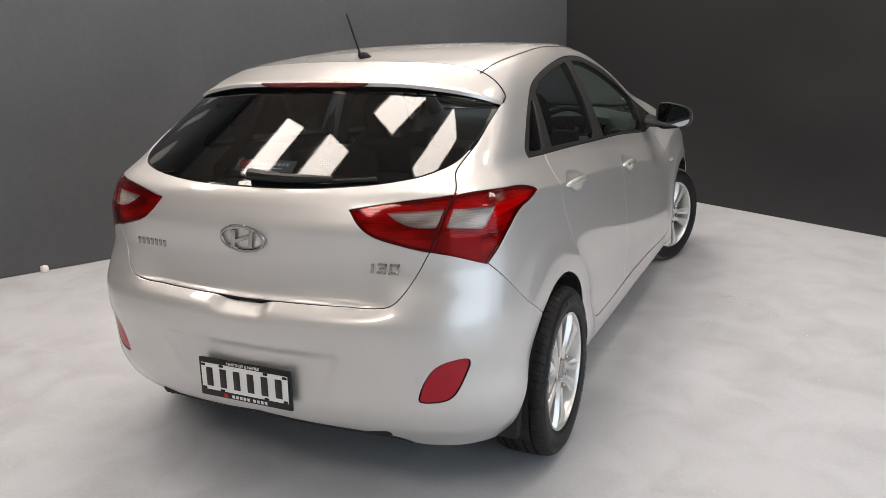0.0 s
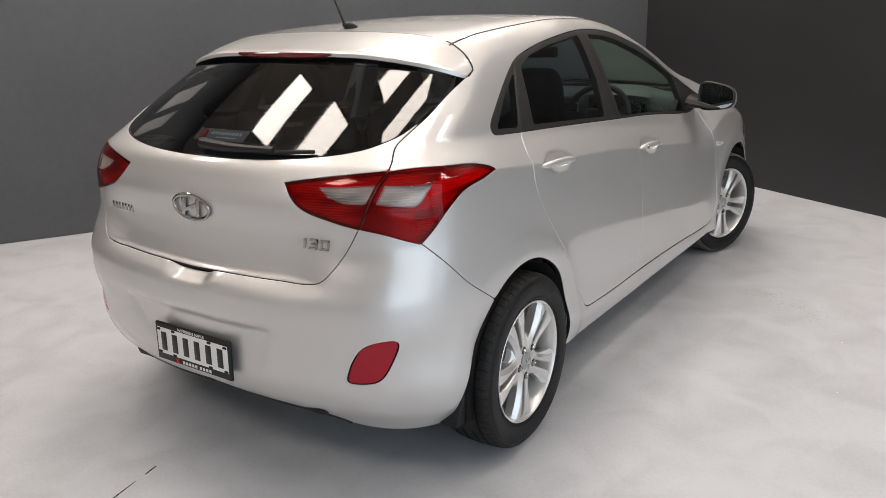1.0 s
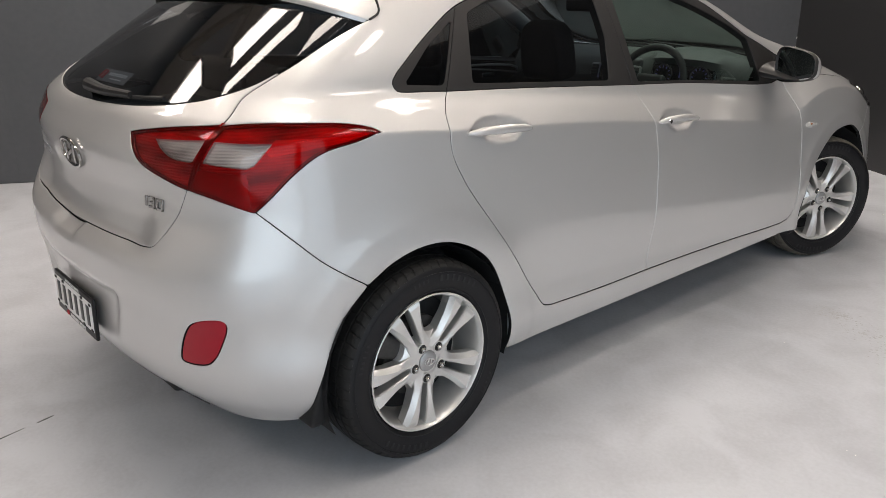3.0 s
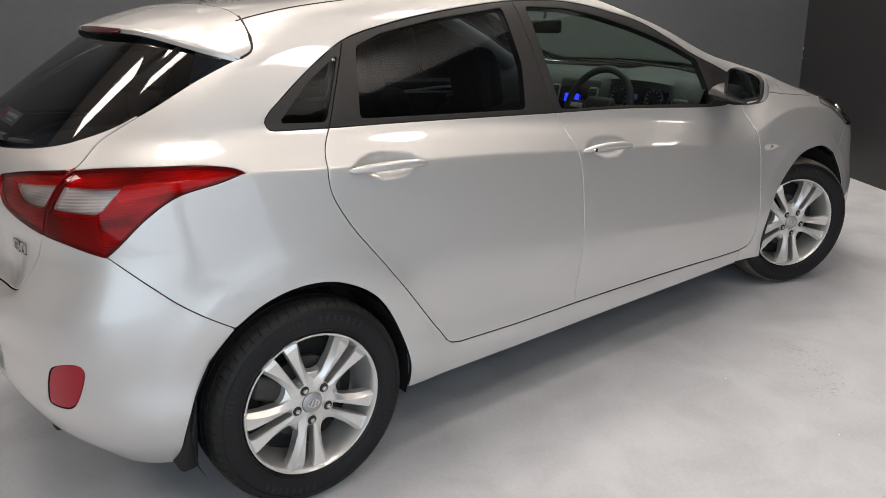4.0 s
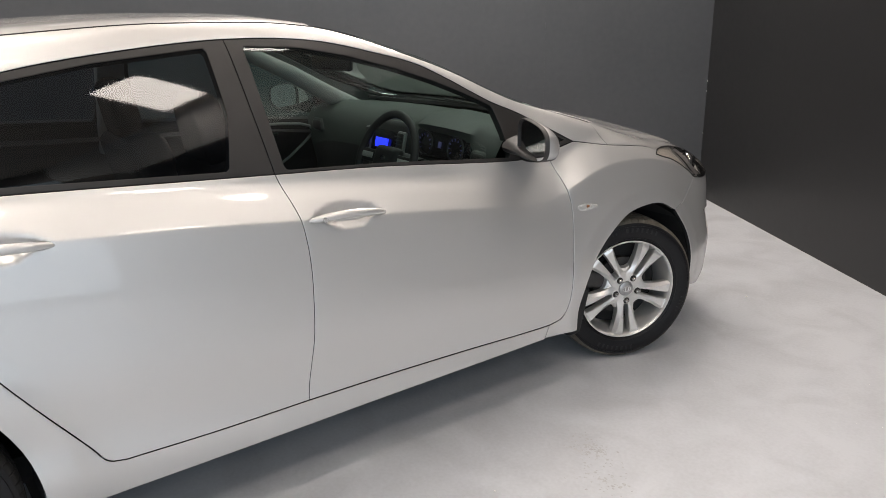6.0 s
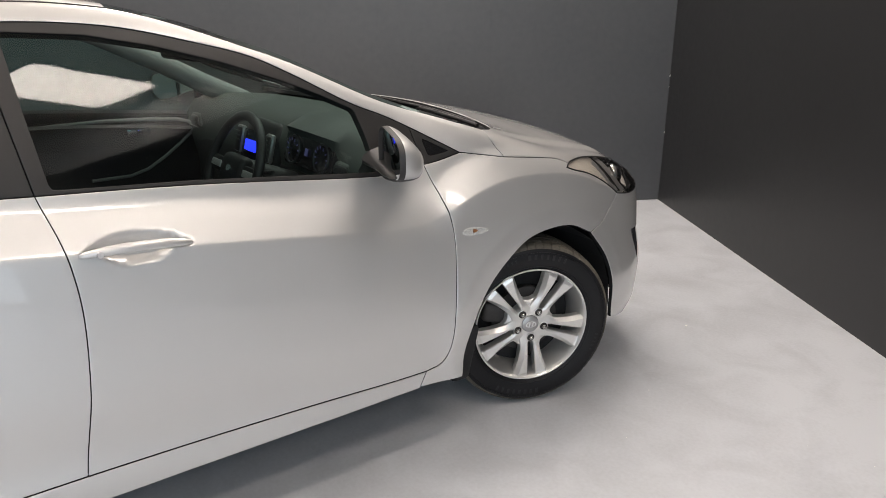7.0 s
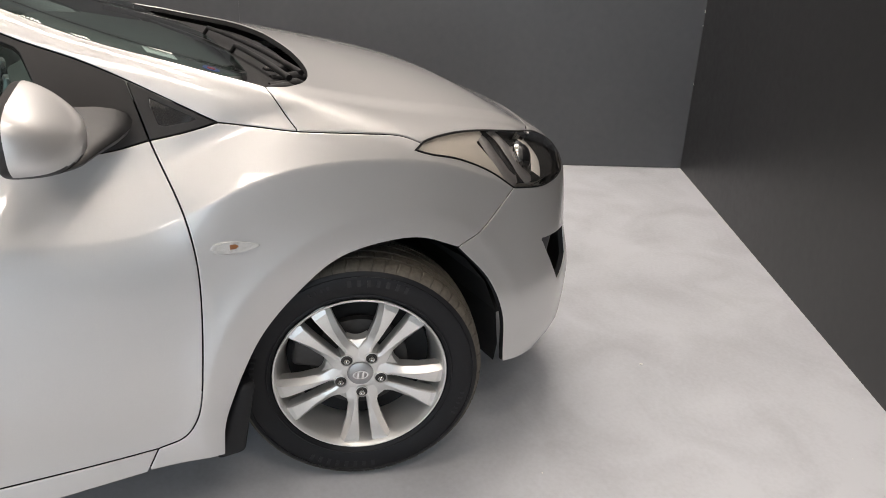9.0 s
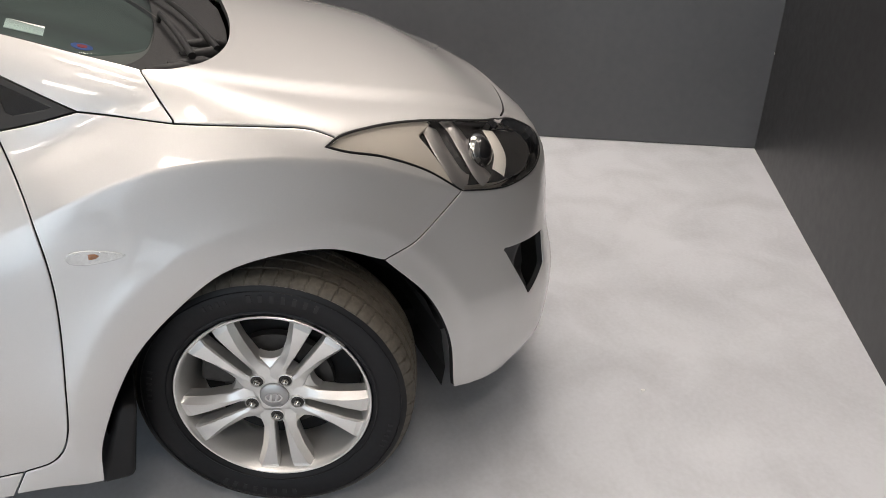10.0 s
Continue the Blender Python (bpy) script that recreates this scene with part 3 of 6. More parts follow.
# lines on the right flank, as (y, z)
rear_door_edge = seam("side", (0.200, 1.086), (0.152, 1.022), (0.141, 0.93), (0.18, 0.834), (0.296, 0.664), (0.404, 0.506), (0.480, 0.398), (0.515, 0.350), (0.56, 0.337))
rear_door_foot = seam("side", (0.56, 0.337), (0.81, 0.327), (1.113, 0.322))
front_door_foot = seam("side", (1.113, 0.322), (1.66, 0.309), (2.08, 0.298), (2.15, 0.298))
front_door_edge = seam("side", (2.15, 0.298), (2.205, 0.312), (2.236, 0.353), (2.262, 0.49), (2.281, 0.69), (2.269, 0.82), (2.238, 0.952))
middle_edge = seam("side", (1.122, 1.021), (1.15, 0.912), (1.166, 0.76), (1.152, 0.55), (1.136, 0.45), (1.113, 0.322))
belt_quarter = seam("side", (0.042, 1.098), (0.2, 1.086))
belt_rear = seam("side", (0.2, 1.086), (0.5, 1.067), (1.122, 1.021))
belt_front = seam("side", (1.122, 1.021), (1.5, 0.994), (2.08, 0.938), (2.16, 0.938), (2.238, 0.952))
belt_tip = seam("side", (2.238, 0.952), (2.31, 0.963), (2.376, 0.977))
frame_top = seam("side", (2.376, 0.977), (2.156, 1.10), (2.03, 1.155), (1.87, 1.243), (1.75, 1.302), (1.6, 1.345), (1.377, 1.394), (1.08, 1.41), (0.72, 1.388), (0.469, 1.356), (0.321, 1.322), (0.169, 1.243), (0.03, 1.152))
frame_heel = seam("side", (0.03, 1.152), (0.006, 1.126), (0.014, 1.104), (0.042, 1.098))
arch_rear = seam("side", (-0.20, 0.609), (-0.11, 0.655), (0.0, 0.677), (0.117, 0.662), (0.237, 0.591), (0.315, 0.465), (0.349, 0.338), (0.351, 0.232))
sill_foot = seam("side", (0.351, 0.232), (0.82, 0.234), (1.48, 0.240), (2.12, 0.245))
sill_nose = seam("side", (2.12, 0.245), (2.15, 0.298))
lamp_over = cast(*rays("roll", flat("roll", smooth_line([(0.674, -0.490, 1.065), (0.76, -0.338, 1.062), (0.786, -0.185, 1.045), (0.80, -0.115, 1.026), (0.803, -0.100, 1.014)]))))
lamp_under = cast(*rays("roll", flat("roll", smooth_line([(0.803, -0.100, 1.014), (0.806, -0.17, 1.000), (0.803, -0.29, 0.981), (0.796, -0.37, 0.938), (0.776, -0.435, 0.882), (0.757, -0.468, 0.852)]))))
bumper_side = cast(*rays("roll", flat("roll", smooth_line([(0.757, -0.468, 0.852), (0.80, -0.39, 0.77), (0.842, -0.311, 0.692), (0.868, -0.2, 0.609)]))))
ditch = seam("top", (0.505, 1.40), (0.500, 1.2), (0.508, 0.9), (0.538, 0.40), (0.549, 0.03))
tail_side = cast(*rays("roll", flat("roll", smooth_line([(0.549, 0.03, 1.39), (0.62, 0.04, 1.35), (0.652, 0.018, 1.31), (0.659, -0.05, 1.29), (0.661, -0.15, 1.25), (0.66, -0.26, 1.196), (0.652, -0.35, 1.155), (0.650, -0.41, 1.125), (0.667, -0.46, 1.085), (0.674, -0.490, 1.065)]))))
screen_side = seam("top", (0.742, 2.496), (0.722, 2.39), (0.695, 2.28), (0.655, 2.10), (0.61, 1.88), (0.56, 1.62), (0.505, 1.40))
cowl_joint = cast(*rays("roll", flat("roll", smooth_line([(0.794, 2.535, 0.949), (0.77, 2.516, 0.985), (0.742, 2.496, 1.029)]))))
wing_top = seam("side", (2.376, 0.977), (2.45, 0.964), (2.535, 0.949))
hood_side = seam("side", (2.535, 0.949), (2.682, 0.930), (2.78, 0.913), (2.815, 0.900), (2.835, 0.890))

flank_line = joined(sill_foot, sill_nose, front_door_foot[::-1], rear_door_foot[::-1], rear_door_edge[::-1], belt_quarter[::-1], frame_heel[::-1], frame_top[::-1], wing_top, cowl_joint, screen_side, ditch, tail_side, lamp_over, lamp_under, bumper_side, arch_rear)
rear_door_line = joined(rear_door_edge, rear_door_foot, middle_edge[::-1], belt_rear[::-1])
front_door_line = joined(middle_edge, front_door_foot, front_door_edge, belt_front[::-1])

# headlight and nose lines
head_over = cast(*rays("roll", flat("roll", smooth_line([(0.845, 2.808, 0.880), (0.834, 2.841, 0.892), (0.801, 2.921, 0.891), (0.752, 3.039, 0.875), (0.659, 3.275, 0.822)]))))
head_fore = cast(*rays("front", flat("front", smooth_line([(0.659, 3.275, 0.822), (0.60, 3.35, 0.795), (0.60, 3.39, 0.765), (0.667, 3.384, 0.742), (0.758, 3.33, 0.722), (0.82, 3.232, 0.716), (0.853, 3.106, 0.738)]))))
head_under = cast(*rays("roll", flat("roll", smooth_line([(0.853, 3.106, 0.738), (0.853, 3.026, 0.796), (0.85, 2.929, 0.842), (0.85, 2.847, 0.866), (0.845, 2.808, 0.880)]))))
nose_joint = cast(*rays("roll", flat("roll", smooth_line([(0.907, 2.908, 0.63), (0.884, 2.989, 0.657), (0.868, 3.05, 0.697), (0.853, 3.106, 0.738)]))))
arch_front = seam("side", (2.288, 0.240), (2.298, 0.318), (2.322, 0.385), (2.350, 0.446), (2.398, 0.522), (2.484, 0.603), (2.583, 0.668), (2.70, 0.687), (2.80, 0.678), (2.908, 0.63))
wing_heel = joined(seam("side", (2.15, 0.298), (2.122, 0.248), (2.288, 0.240), straight=True))
hood_tip = cast(*rays("roll", flat("roll", smooth_line([hood_side[-1], head_over[0]]))))
wing_line = joined(front_door_edge, belt_tip, wing_top, hood_side, hood_tip, head_under[::-1], nose_joint[::-1], arch_front[::-1], wing_heel[::-1])
hood_fore = seam("top", (0.659, 3.275), (0.55, 3.345), (0.30, 3.425), (0.0, 3.452))
hood_aft = seam("top", (0.0, 2.735), (0.318, 2.715), (0.52, 2.675), (0.65, 2.615), (0.715, 2.555), (0.742, 2.496))
hood_line = both_sides(joined(hood_aft, cowl_joint[::-1], hood_side, seam("top", (hood_side[-1][0], hood_side[-1][1]), (0.834, 2.841)), head_over[2:], hood_fore))
arch_nose = seam("side", (2.908, 0.63), (3.011, 0.511), (3.062, 0.389), (3.078, 0.238))
nose_foot = cast(*rays("front", flat("front", smooth_line([(0.888, 3.078, 0.238), (0.86, 3.2, 0.215), (0.70, 3.40, 0.20), (0.4, 3.5, 0.20), (0.0, 3.55, 0.20)]))))
nose_line_half = joined(nose_foot[::-1], arch_nose[::-1], nose_joint, head_fore[::-1], hood_fore)
fog_line = cast(*rays("front", flat("front", smooth_line([(0.842, 3.23, 0.565), (0.743, 3.379, 0.545), (0.755, 3.375, 0.461), (0.815, 3.312, 0.412), (0.842, 3.23, 0.565)], straight=True))))

# tail lines, as (x, z)
glass_foot = seam("back", (0.0, 1.076), (0.123, 1.077), (0.318, 1.084), (0.49, 1.101), (0.578, 1.120), (0.630, 1.148), (0.645, 1.175))
glass_side = cast(*rays("rear", flat("rear", smooth_line([glass_foot[-1], (0.652, -0.26, 1.20), (0.648, -0.15, 1.25), (0.640, -0.06, 1.30)]))))
glass_head = cast(*rays("rear", flat("rear", smooth_line([glass_side[-1], (0.4, -0.15, 1.335), (0.0, -0.21, 1.345)]))))
gate_side = tail_side[np.argmin(np.linalg.norm(tail_side - glass_foot[-1], axis=1)) :]
lamp_split = cast(*rays("rear", flat("rear", smooth_line([(0.674, -0.490, 1.065), (0.655, -0.538, 1.011), (0.621, -0.572, 0.903)]))))
lamp_in_over = seam("back", (0.674, 1.065), (0.545, 1.052), (0.42, 1.033), (0.372, 1.024))
lamp_in_under = seam("back", (0.372, 1.024), (0.405, 0.985), (0.455, 0.949), (0.55, 0.920), (0.621, 0.903))
lamp_out_under = cast(*rays("rear", flat("rear", smooth_line([(0.621, -0.572, 0.903), (0.683, -0.539, 0.887), (0.757, -0.468, 0.852)]))))
gate_seam = seam("back", (0.621, 0.903), (0.590, 0.844), (0.546, 0.772), (0.515, 0.744), (0.46, 0.733), (0.356, 0.731), (0.096, 0.729), (0.0, 0.728))
gate_line = both_sides(joined(glass_foot, gate_side, lamp_in_over, lamp_in_under, gate_seam))
glass_line = both_sides(joined(glass_foot, glass_side, glass_head))
bumper_foot = cast(*rays("rear", flat("rear", smooth_line([(0.0, -0.66, 0.318), (0.148, -0.65, 0.305), (0.44, -0.60, 0.283), (0.50, -0.57, 0.26), (0.54, -0.55, 0.232), (0.62, -0.48, 0.218), (0.765, -0.375, 0.222)]))))
bumper_heel = seam("side", (-0.375, 0.222), (-0.375, 0.30), (-0.345, 0.41), (-0.27, 0.54), (-0.20, 0.609))
bumper_line = both_sides(joined(bumper_foot, bumper_heel, bumper_side[::-1], lamp_out_under[::-1], gate_seam))
lamp_in_line = joined(lamp_split, lamp_in_under[::-1], lamp_in_over[::-1])
lamp_out_line = joined(lamp_over, lamp_under, lamp_out_under[::-1], lamp_split[::-1])

roof_head = seam("top", (0.505, 1.40), (0.3, 1.415), (0.0, 1.42))
roof_tail = seam("top", (0.0, 0.045), (0.3, 0.04), (0.549, 0.03))
screen_foot = seam("top", (0.0, 2.56), (0.4, 2.545), (0.60, 2.505), (0.70, 2.44), (0.722, 2.39))
i_split = np.argmin(np.linalg.norm(screen_side - screen_foot[-1], axis=1))
screen_line = both_sides(joined(screen_foot, screen_side[i_split:], roof_head))
cowl_line = both_sides(joined(hood_aft, screen_side[: i_split + 1], screen_foot[::-1]))

panel("roof_panel", "top", both_sides(joined(roof_tail, ditch[::-1], roof_head)), PAINT, car, back=LINING)
panel("bonnet", "top", hood_line, PAINT, car, back=LINER)
def screen_sag(p):
    """The glass lies flatter than the pillars beside it."""
    reach = 0.505 + 0.22 * (p[:, 1] - 1.4) - np.abs(p[:, 0])
    return -0.026 * step(-0.02, 0.30, reach) * step(1.42, 1.75, p[:, 1])


panel("windscreen", "top", screen_line, GLASS, car, "clear green-tinted windscreen", gap=0.001, off=-0.004, depth=0.005, res=0.03, shape=screen_sag)
panel("cowl_cover", "top", cowl_line, BLACK_PLASTIC, car, "black plastic cowl cover", off=-0.034, back=LINER)
for side in (1, -1):
    panel("side_panel", "roll", flank_line, PAINT, car, back=INNER_TRIM, fold=LINER, side=side)
    panel("wing", "roll", wing_line, PAINT, car, back=LINER, side=side, res=0.011)

# tailgate with its glass
tailgate = panel("tailgate", "rear", gate_line, PAINT, car, back=LINER)
panel("rear_glass", "rear", glass_line, GLASS_DARK, tailgate, "dark tinted rear window", gap=0.001, off=-0.003, depth=0.006, res=0.02)

plate_dent = lambda p: -0.011 * step(0.0, -0.035, np.abs(p[:, 0]) - 0.37 + 0.45 * (0.585 - p[:, 2])) * step(0.587, 0.572, p[:, 2]) * step(0.36, 0.50, p[:, 2]) - 0.018 * step(0.130, 0.05, np.abs(p[:, 0] - 0.0)) * step(0.665, 0.715, p[:, 2])
refl_lines = cast(*rays("rear", flat("rear", smooth_line([(0.589, -0.641, 0.434), (0.612, -0.638, 0.50), (0.650, -0.629, 0.556), (0.684, -0.613, 0.574), (0.745, -0.568, 0.577), (0.727, -0.575, 0.515), (0.690, -0.60, 0.446), (0.64, -0.62, 0.434), (0.589, -0.641, 0.434)]))))[:-1]
for _ in range(3):
    refl_lines = (np.roll(refl_lines, 1, axis=0) + 2 * refl_lines + np.roll(refl_lines, -1, axis=0)) / 4
refl_lines = cast(*rays("rear", flat("rear", refl_lines)))
bumper = panel("rear_bumper", "rear", bumper_line, PAINT, car, back=LINER, gap=0.0008, shape=plate_dent, holes=(refl_lines, mirrored(refl_lines)), res=0.016)
for side in (1, -1):
    panel("reflector", "rear", refl_lines, RED_PLAIN, bumper, "red rear reflector", side=side, off=-0.004, gap=0.0025)
front_bumper = panel("front_bumper", "front", both_sides(nose_line_half), PAINT, car, back=LINER, holes=(fog_line, mirrored(fog_line)))

# ---- doors, window frames and panes ----
def rounded(*corners, r=0.012):
    """A closed outline on the flank with eased corners, from (y, z) corners."""
    c = np.array(corners, float)
    out = []
    for a, b, d in zip(np.roll(c, 1, axis=0), c, np.roll(c, -1, axis=0)):
        u, v = a - b, d - b
        k = min(r, 0.4 * np.linalg.norm(u), 0.4 * np.linalg.norm(v))
        u, v = b + u / np.linalg.norm(u) * k, b + v / np.linalg.norm(v) * k
        t = np.linspace(0, 1, 5)[:, None]
        out.append((1 - t) ** 2 * u + 2 * t * (1 - t) * b + t * t * v)
    out = np.concatenate(out)
    return cast(*rays("side", smooth_line(np.vstack([out, out[:1]]), 0.012, straight=True)))[:-1]


def upper(y0, y1):
    """The window frame's top line between two places along the car, front to back."""
    return frame_top[(frame_top[:, 1] < y1) & (frame_top[:, 1] > y0)]


pillar_b = seam("side", (1.122, 1.021), (1.098, 1.20), (1.074, 1.4085))
pillar_c = seam("side", (0.2, 1.086), (0.262, 1.21), (0.318, 1.3205))
sail_edge = seam("side", (2.238, 0.952), (2.216, 1.066))
quarter_hole = rounded((0.050, 1.118), (0.196, 1.104), (0.288, 1.283), (0.17, 1.215))
rear_hole = rounded((0.312, 1.100), (0.984, 1.050), (1.020, 1.20), (1.008, 1.388), (0.684, 1.364), (0.461, 1.333), (0.36, 1.300), (0.335, 1.20))
front_hole = rounded((1.160, 1.030), (1.5, 1.007), (2.068, 0.952), (2.056, 1.05), (2.036, 1.136), (1.920, 1.192), (1.80, 1.242), (1.66, 1.291), (1.48, 1.342), (1.32, 1.374), (1.128, 1.388), (1.142, 1.20))
tip_hole = rounded((2.262, 0.977), (2.335, 0.986), (2.25, 1.032), r=0.006)
frame_front = joined(belt_front, sail_edge, upper(1.074, 2.216), pillar_b[::-1])
frame_rear = joined(belt_rear, pillar_b, upper(0.318, 1.074), pillar_c[::-1])
frame_quarter = joined(belt_quarter, pillar_c, upper(-1, 0.318), frame_heel)
frame_tip = joined(belt_tip, upper(2.216, 3), sail_edge[::-1])


def door_handle(y, z, lean, door, side):
    """A pull handle: a bar with tapered ends over a scooped cup."""
    at = cast(*rays("side", np.array([[y, z]])))
    nrm = slope(at)[0]
    p, nrm = Vector(at[0]), Vector(nrm)
    along = Vector((0, math.cos(lean), math.sin(lean)))
    along = (along - nrm * along.dot(nrm)).normalized()
    up = nrm.cross(along)
    if up.z < 0:
        up = -up
    rows, cols = 28, 12
    verts, faces = [], []
    for i in range(rows + 1):
        s = -1 + 2 * i / rows
        taper = (1 - abs(s) ** 2.6) ** 0.5
        h = 0.003 + 0.0105 * taper
        lift = 0.000 + 0.016 * (1 - s * s) ** 0.8
        c = p + along * (0.138 * s) + nrm * lift + up * (0.004 * (1 - s * s))
        for j in range(cols):
            a = 2 * math.pi * j / cols
            verts.append(c + up * (h * math.cos(a)) + nrm * (0.009 * taper + 0.002) * math.sin(a))
    for i in range(rows):
        for j in range(cols):
            a, b = i * cols + j, i * cols + (j + 1) % cols
            faces.append((a, b, b + cols, a + cols))
    faces += [tuple(range(cols))[::-1], tuple(range(rows * cols, rows * cols + cols))]
    m = Vector((side, 1, 1))
    flip = side < 0
    mesh_object("door_handle", [v * m for v in verts], [f[::-1] if not flip else f for f in faces], PAINT, door, "silver painted pull handle")


def cup(y, z, wide, high, deep):
    """A scooped hollow in a door skin, as an extra shape of the sheet."""
    def dent(p):
        s = np.clip(np.abs((p[:, 1] - y) / wide), 0, 1)
        h = p[:, 2] - z + 0.075 * (p[:, 1] - y)
        low = np.clip(np.abs((p[:, 1] - y) / (0.62 * wide)), 0, 1)
        t = np.where(h > 0, h / (high * np.maximum(1 - s**2.2, 1e-3)), -h / (0.8 * high * np.maximum(1 - low**2.2, 1e-3)))
        return -deep * step(1.0, 0.45, t) * step(1.0, 0.7, s)

    return dent


rear_cup = cup(0.345, 0.960, 0.142, 0.042, 0.024)
front_cup = cup(1.318, 0.873, 0.140, 0.042, 0.024)
for side in (1, -1):
    door = panel("rear_door", "roll", rear_door_line, PAINT, car, "silver rear door with a pull handle", back=LINER, side=side, shape=rear_cup, res=0.012)
    panel("window_frame", "roll", frame_rear, FRAME_TRIM, door, "satin black window surround", holes=(rear_hole,), back=LINER, side=side, off=-0.002, depth=0.03)
    panel("window_glass", "roll", rear_hole, GLASS_DARK, door, "dark tinted door glass", side=side, off=-0.008, gap=-0.004, depth=0.004, res=0.022)
    door_handle(0.345, 0.960, -0.06, door, side)
    panel("door_card", "roll", rear_door_line, DASH_BLACK, door, "black inner door trim", side=side, off=-0.06, depth=0.03, gap=0.03, res=0.06)
    door = panel("front_door", "roll", front_door_line, PAINT, car, "silver front door with a pull handle", back=LINER, side=side, shape=front_cup, res=0.012)
    panel("window_frame", "roll", frame_front, FRAME_TRIM, door, "satin black window surround", holes=(front_hole,), back=LINER, side=side, off=-0.002, depth=0.03)
    panel("window_glass", "roll", front_hole, GLASS, door, "green-tinted door glass", side=side, off=-0.008, gap=-0.004, depth=0.004, res=0.022)
    door_handle(1.315, 0.875, -0.06, door, side)
    panel("door_card", "roll", front_door_line, DASH_BLACK, door, "black inner door trim", side=side, off=-0.06, depth=0.03, gap=0.03, res=0.06)
    panel("quarter_frame", "roll", frame_quarter, FRAME_TRIM, car, "satin black quarter window surround", holes=(quarter_hole,), back=LINER, side=side, off=-0.002, depth=0.03)
    panel("quarter_glass", "roll", quarter_hole, GLASS_DARK, car, "dark tinted quarter glass", side=side, off=-0.008, gap=-0.004, depth=0.004, res=0.022)
    panel("corner_frame", "roll", frame_tip, FRAME_TRIM, car, "satin black corner window surround", holes=(tip_hole,), back=LINER, side=side, off=-0.002, depth=0.03)
    panel("corner_glass", "roll", tip_hole, BLACK_GLOSS, car, "dark corner glass", side=side, off=-0.006, gap=-0.003, depth=0.004, res=0.022)
    lock = Vector(cast(*rays("side", np.array([[1.222, 0.884]])))[0]) * Vector((side, 1, 1))
    bm = bmesh.new()
    bmesh.ops.create_cone(bm, cap_ends=True, segments=20, radius1=0.0085, radius2=0.0075, depth=0.006, matrix=Matrix.Translation(lock + Vector((0.022 * side, 0, 0))) @ Matrix.Rotation(radians(90), 4, "Y"))
    if side > 0:
        part("key_lock", bm, CHROME, door, "round key lock")
    else:
        bm.free()

# ---- lamps, spoiler, mirrors and trim ----
def ribbed(name, low, high):
    """A moulded reflector: fine level ribs; light and dark streaks put into its colour."""
    mat = plain(name, high, 0.35, coat=0.5)
    n, l, b = nodes_of(mat)
    co, wave, cloud = n.new("ShaderNodeTexCoord"), n.new("ShaderNodeTexWave"), n.new("ShaderNodeTexNoise")
    wave.bands_direction = "Z"
    wave.inputs["Scale"].default_value, wave.inputs["Distortion"].default_value = 42.0, 0.6
    stretch = n.new("ShaderNodeMapping")
    stretch.inputs["Scale"].default_value = (7.0, 7.0, 22.0)
    cloud.inputs["Scale"].default_value, cloud.inputs["Detail"].default_value = 1.0, 1.5
    l.new(co.outputs["Object"], wave.inputs["Vector"])
    l.new(co.outputs["Object"], stretch.inputs["Vector"])
    l.new(stretch.outputs[0], cloud.inputs["Vector"])
    mix = n.new("ShaderNodeMath")
    mix.operation = "MULTIPLY_ADD"
    mix.inputs[1].default_value = 0.05
    l.new(wave.outputs["Fac"], mix.inputs[0])
    l.new(cloud.outputs["Fac"], mix.inputs[2])
    ramp = n.new("ShaderNodeValToRGB")
    ramp.color_ramp.elements[0].position, ramp.color_ramp.elements[0].color = 0.36, (*low, 1)
    ramp.color_ramp.elements[1].position, ramp.color_ramp.elements[1].color = 0.80, (*high, 1)
    l.new(mix.outputs[0], ramp.inputs[0])
    l.new(ramp.outputs[0], b.inputs["Base Color"])
    bump = n.new("ShaderNodeBump")
    bump.inputs["Strength"].default_value, bump.inputs["Distance"].default_value = 0.5, 0.002
    l.new(wave.outputs["Fac"], bump.inputs["Height"])
    l.new(bump.outputs[0], b.inputs["Normal"])
    return mat


RED_GLASS = glass("red_lamp_glass", (0.93, 0.004, 0.010), rough=0.02, clear=1.0, ior=1.36)
SHINE = ribbed("lamp_reflector", (0.16, 0.13, 0.125), (0.78, 0.70, 0.65))
FIN = plain("satin_fin", (0.42, 0.41, 0.40), 0.30, metal=0.8, grain=0.08, scale=40)
SHINE_RED = ribbed("lamp_reflector_ribbed", (0.12, 0.09, 0.09), (0.78, 0.62, 0.60))
SHINE_EDGE = ribbed("lamp_edge_reflector", (0.50, 0.36, 0.34), (1.0, 0.88, 0.82))
PALE_SHINE = plain("pale_reflector", (0.62, 0.58, 0.52), 0.3, metal=0.35, grain=0.06, scale=30)
SMOKE = plain("smoked_reflector", (0.34, 0.22, 0.22), 0.15, metal=0.6, grain=0.15, scale=60)


def polar(kind, *pts, straight=True):
    """A closed outline on the form from places near it."""
    p = smooth_line([*pts, pts[0]], 0.01, straight)
    return cast(*rays(kind, flat(kind, p)))[:-1]


def shrunk(kind, line, d):
    """An outline on the form drawn in by d."""
    q = flat(kind, line)
    if signed_area(q) < 0:
        q = q[::-1]
    return cast(*rays(kind, inset(q, d)))


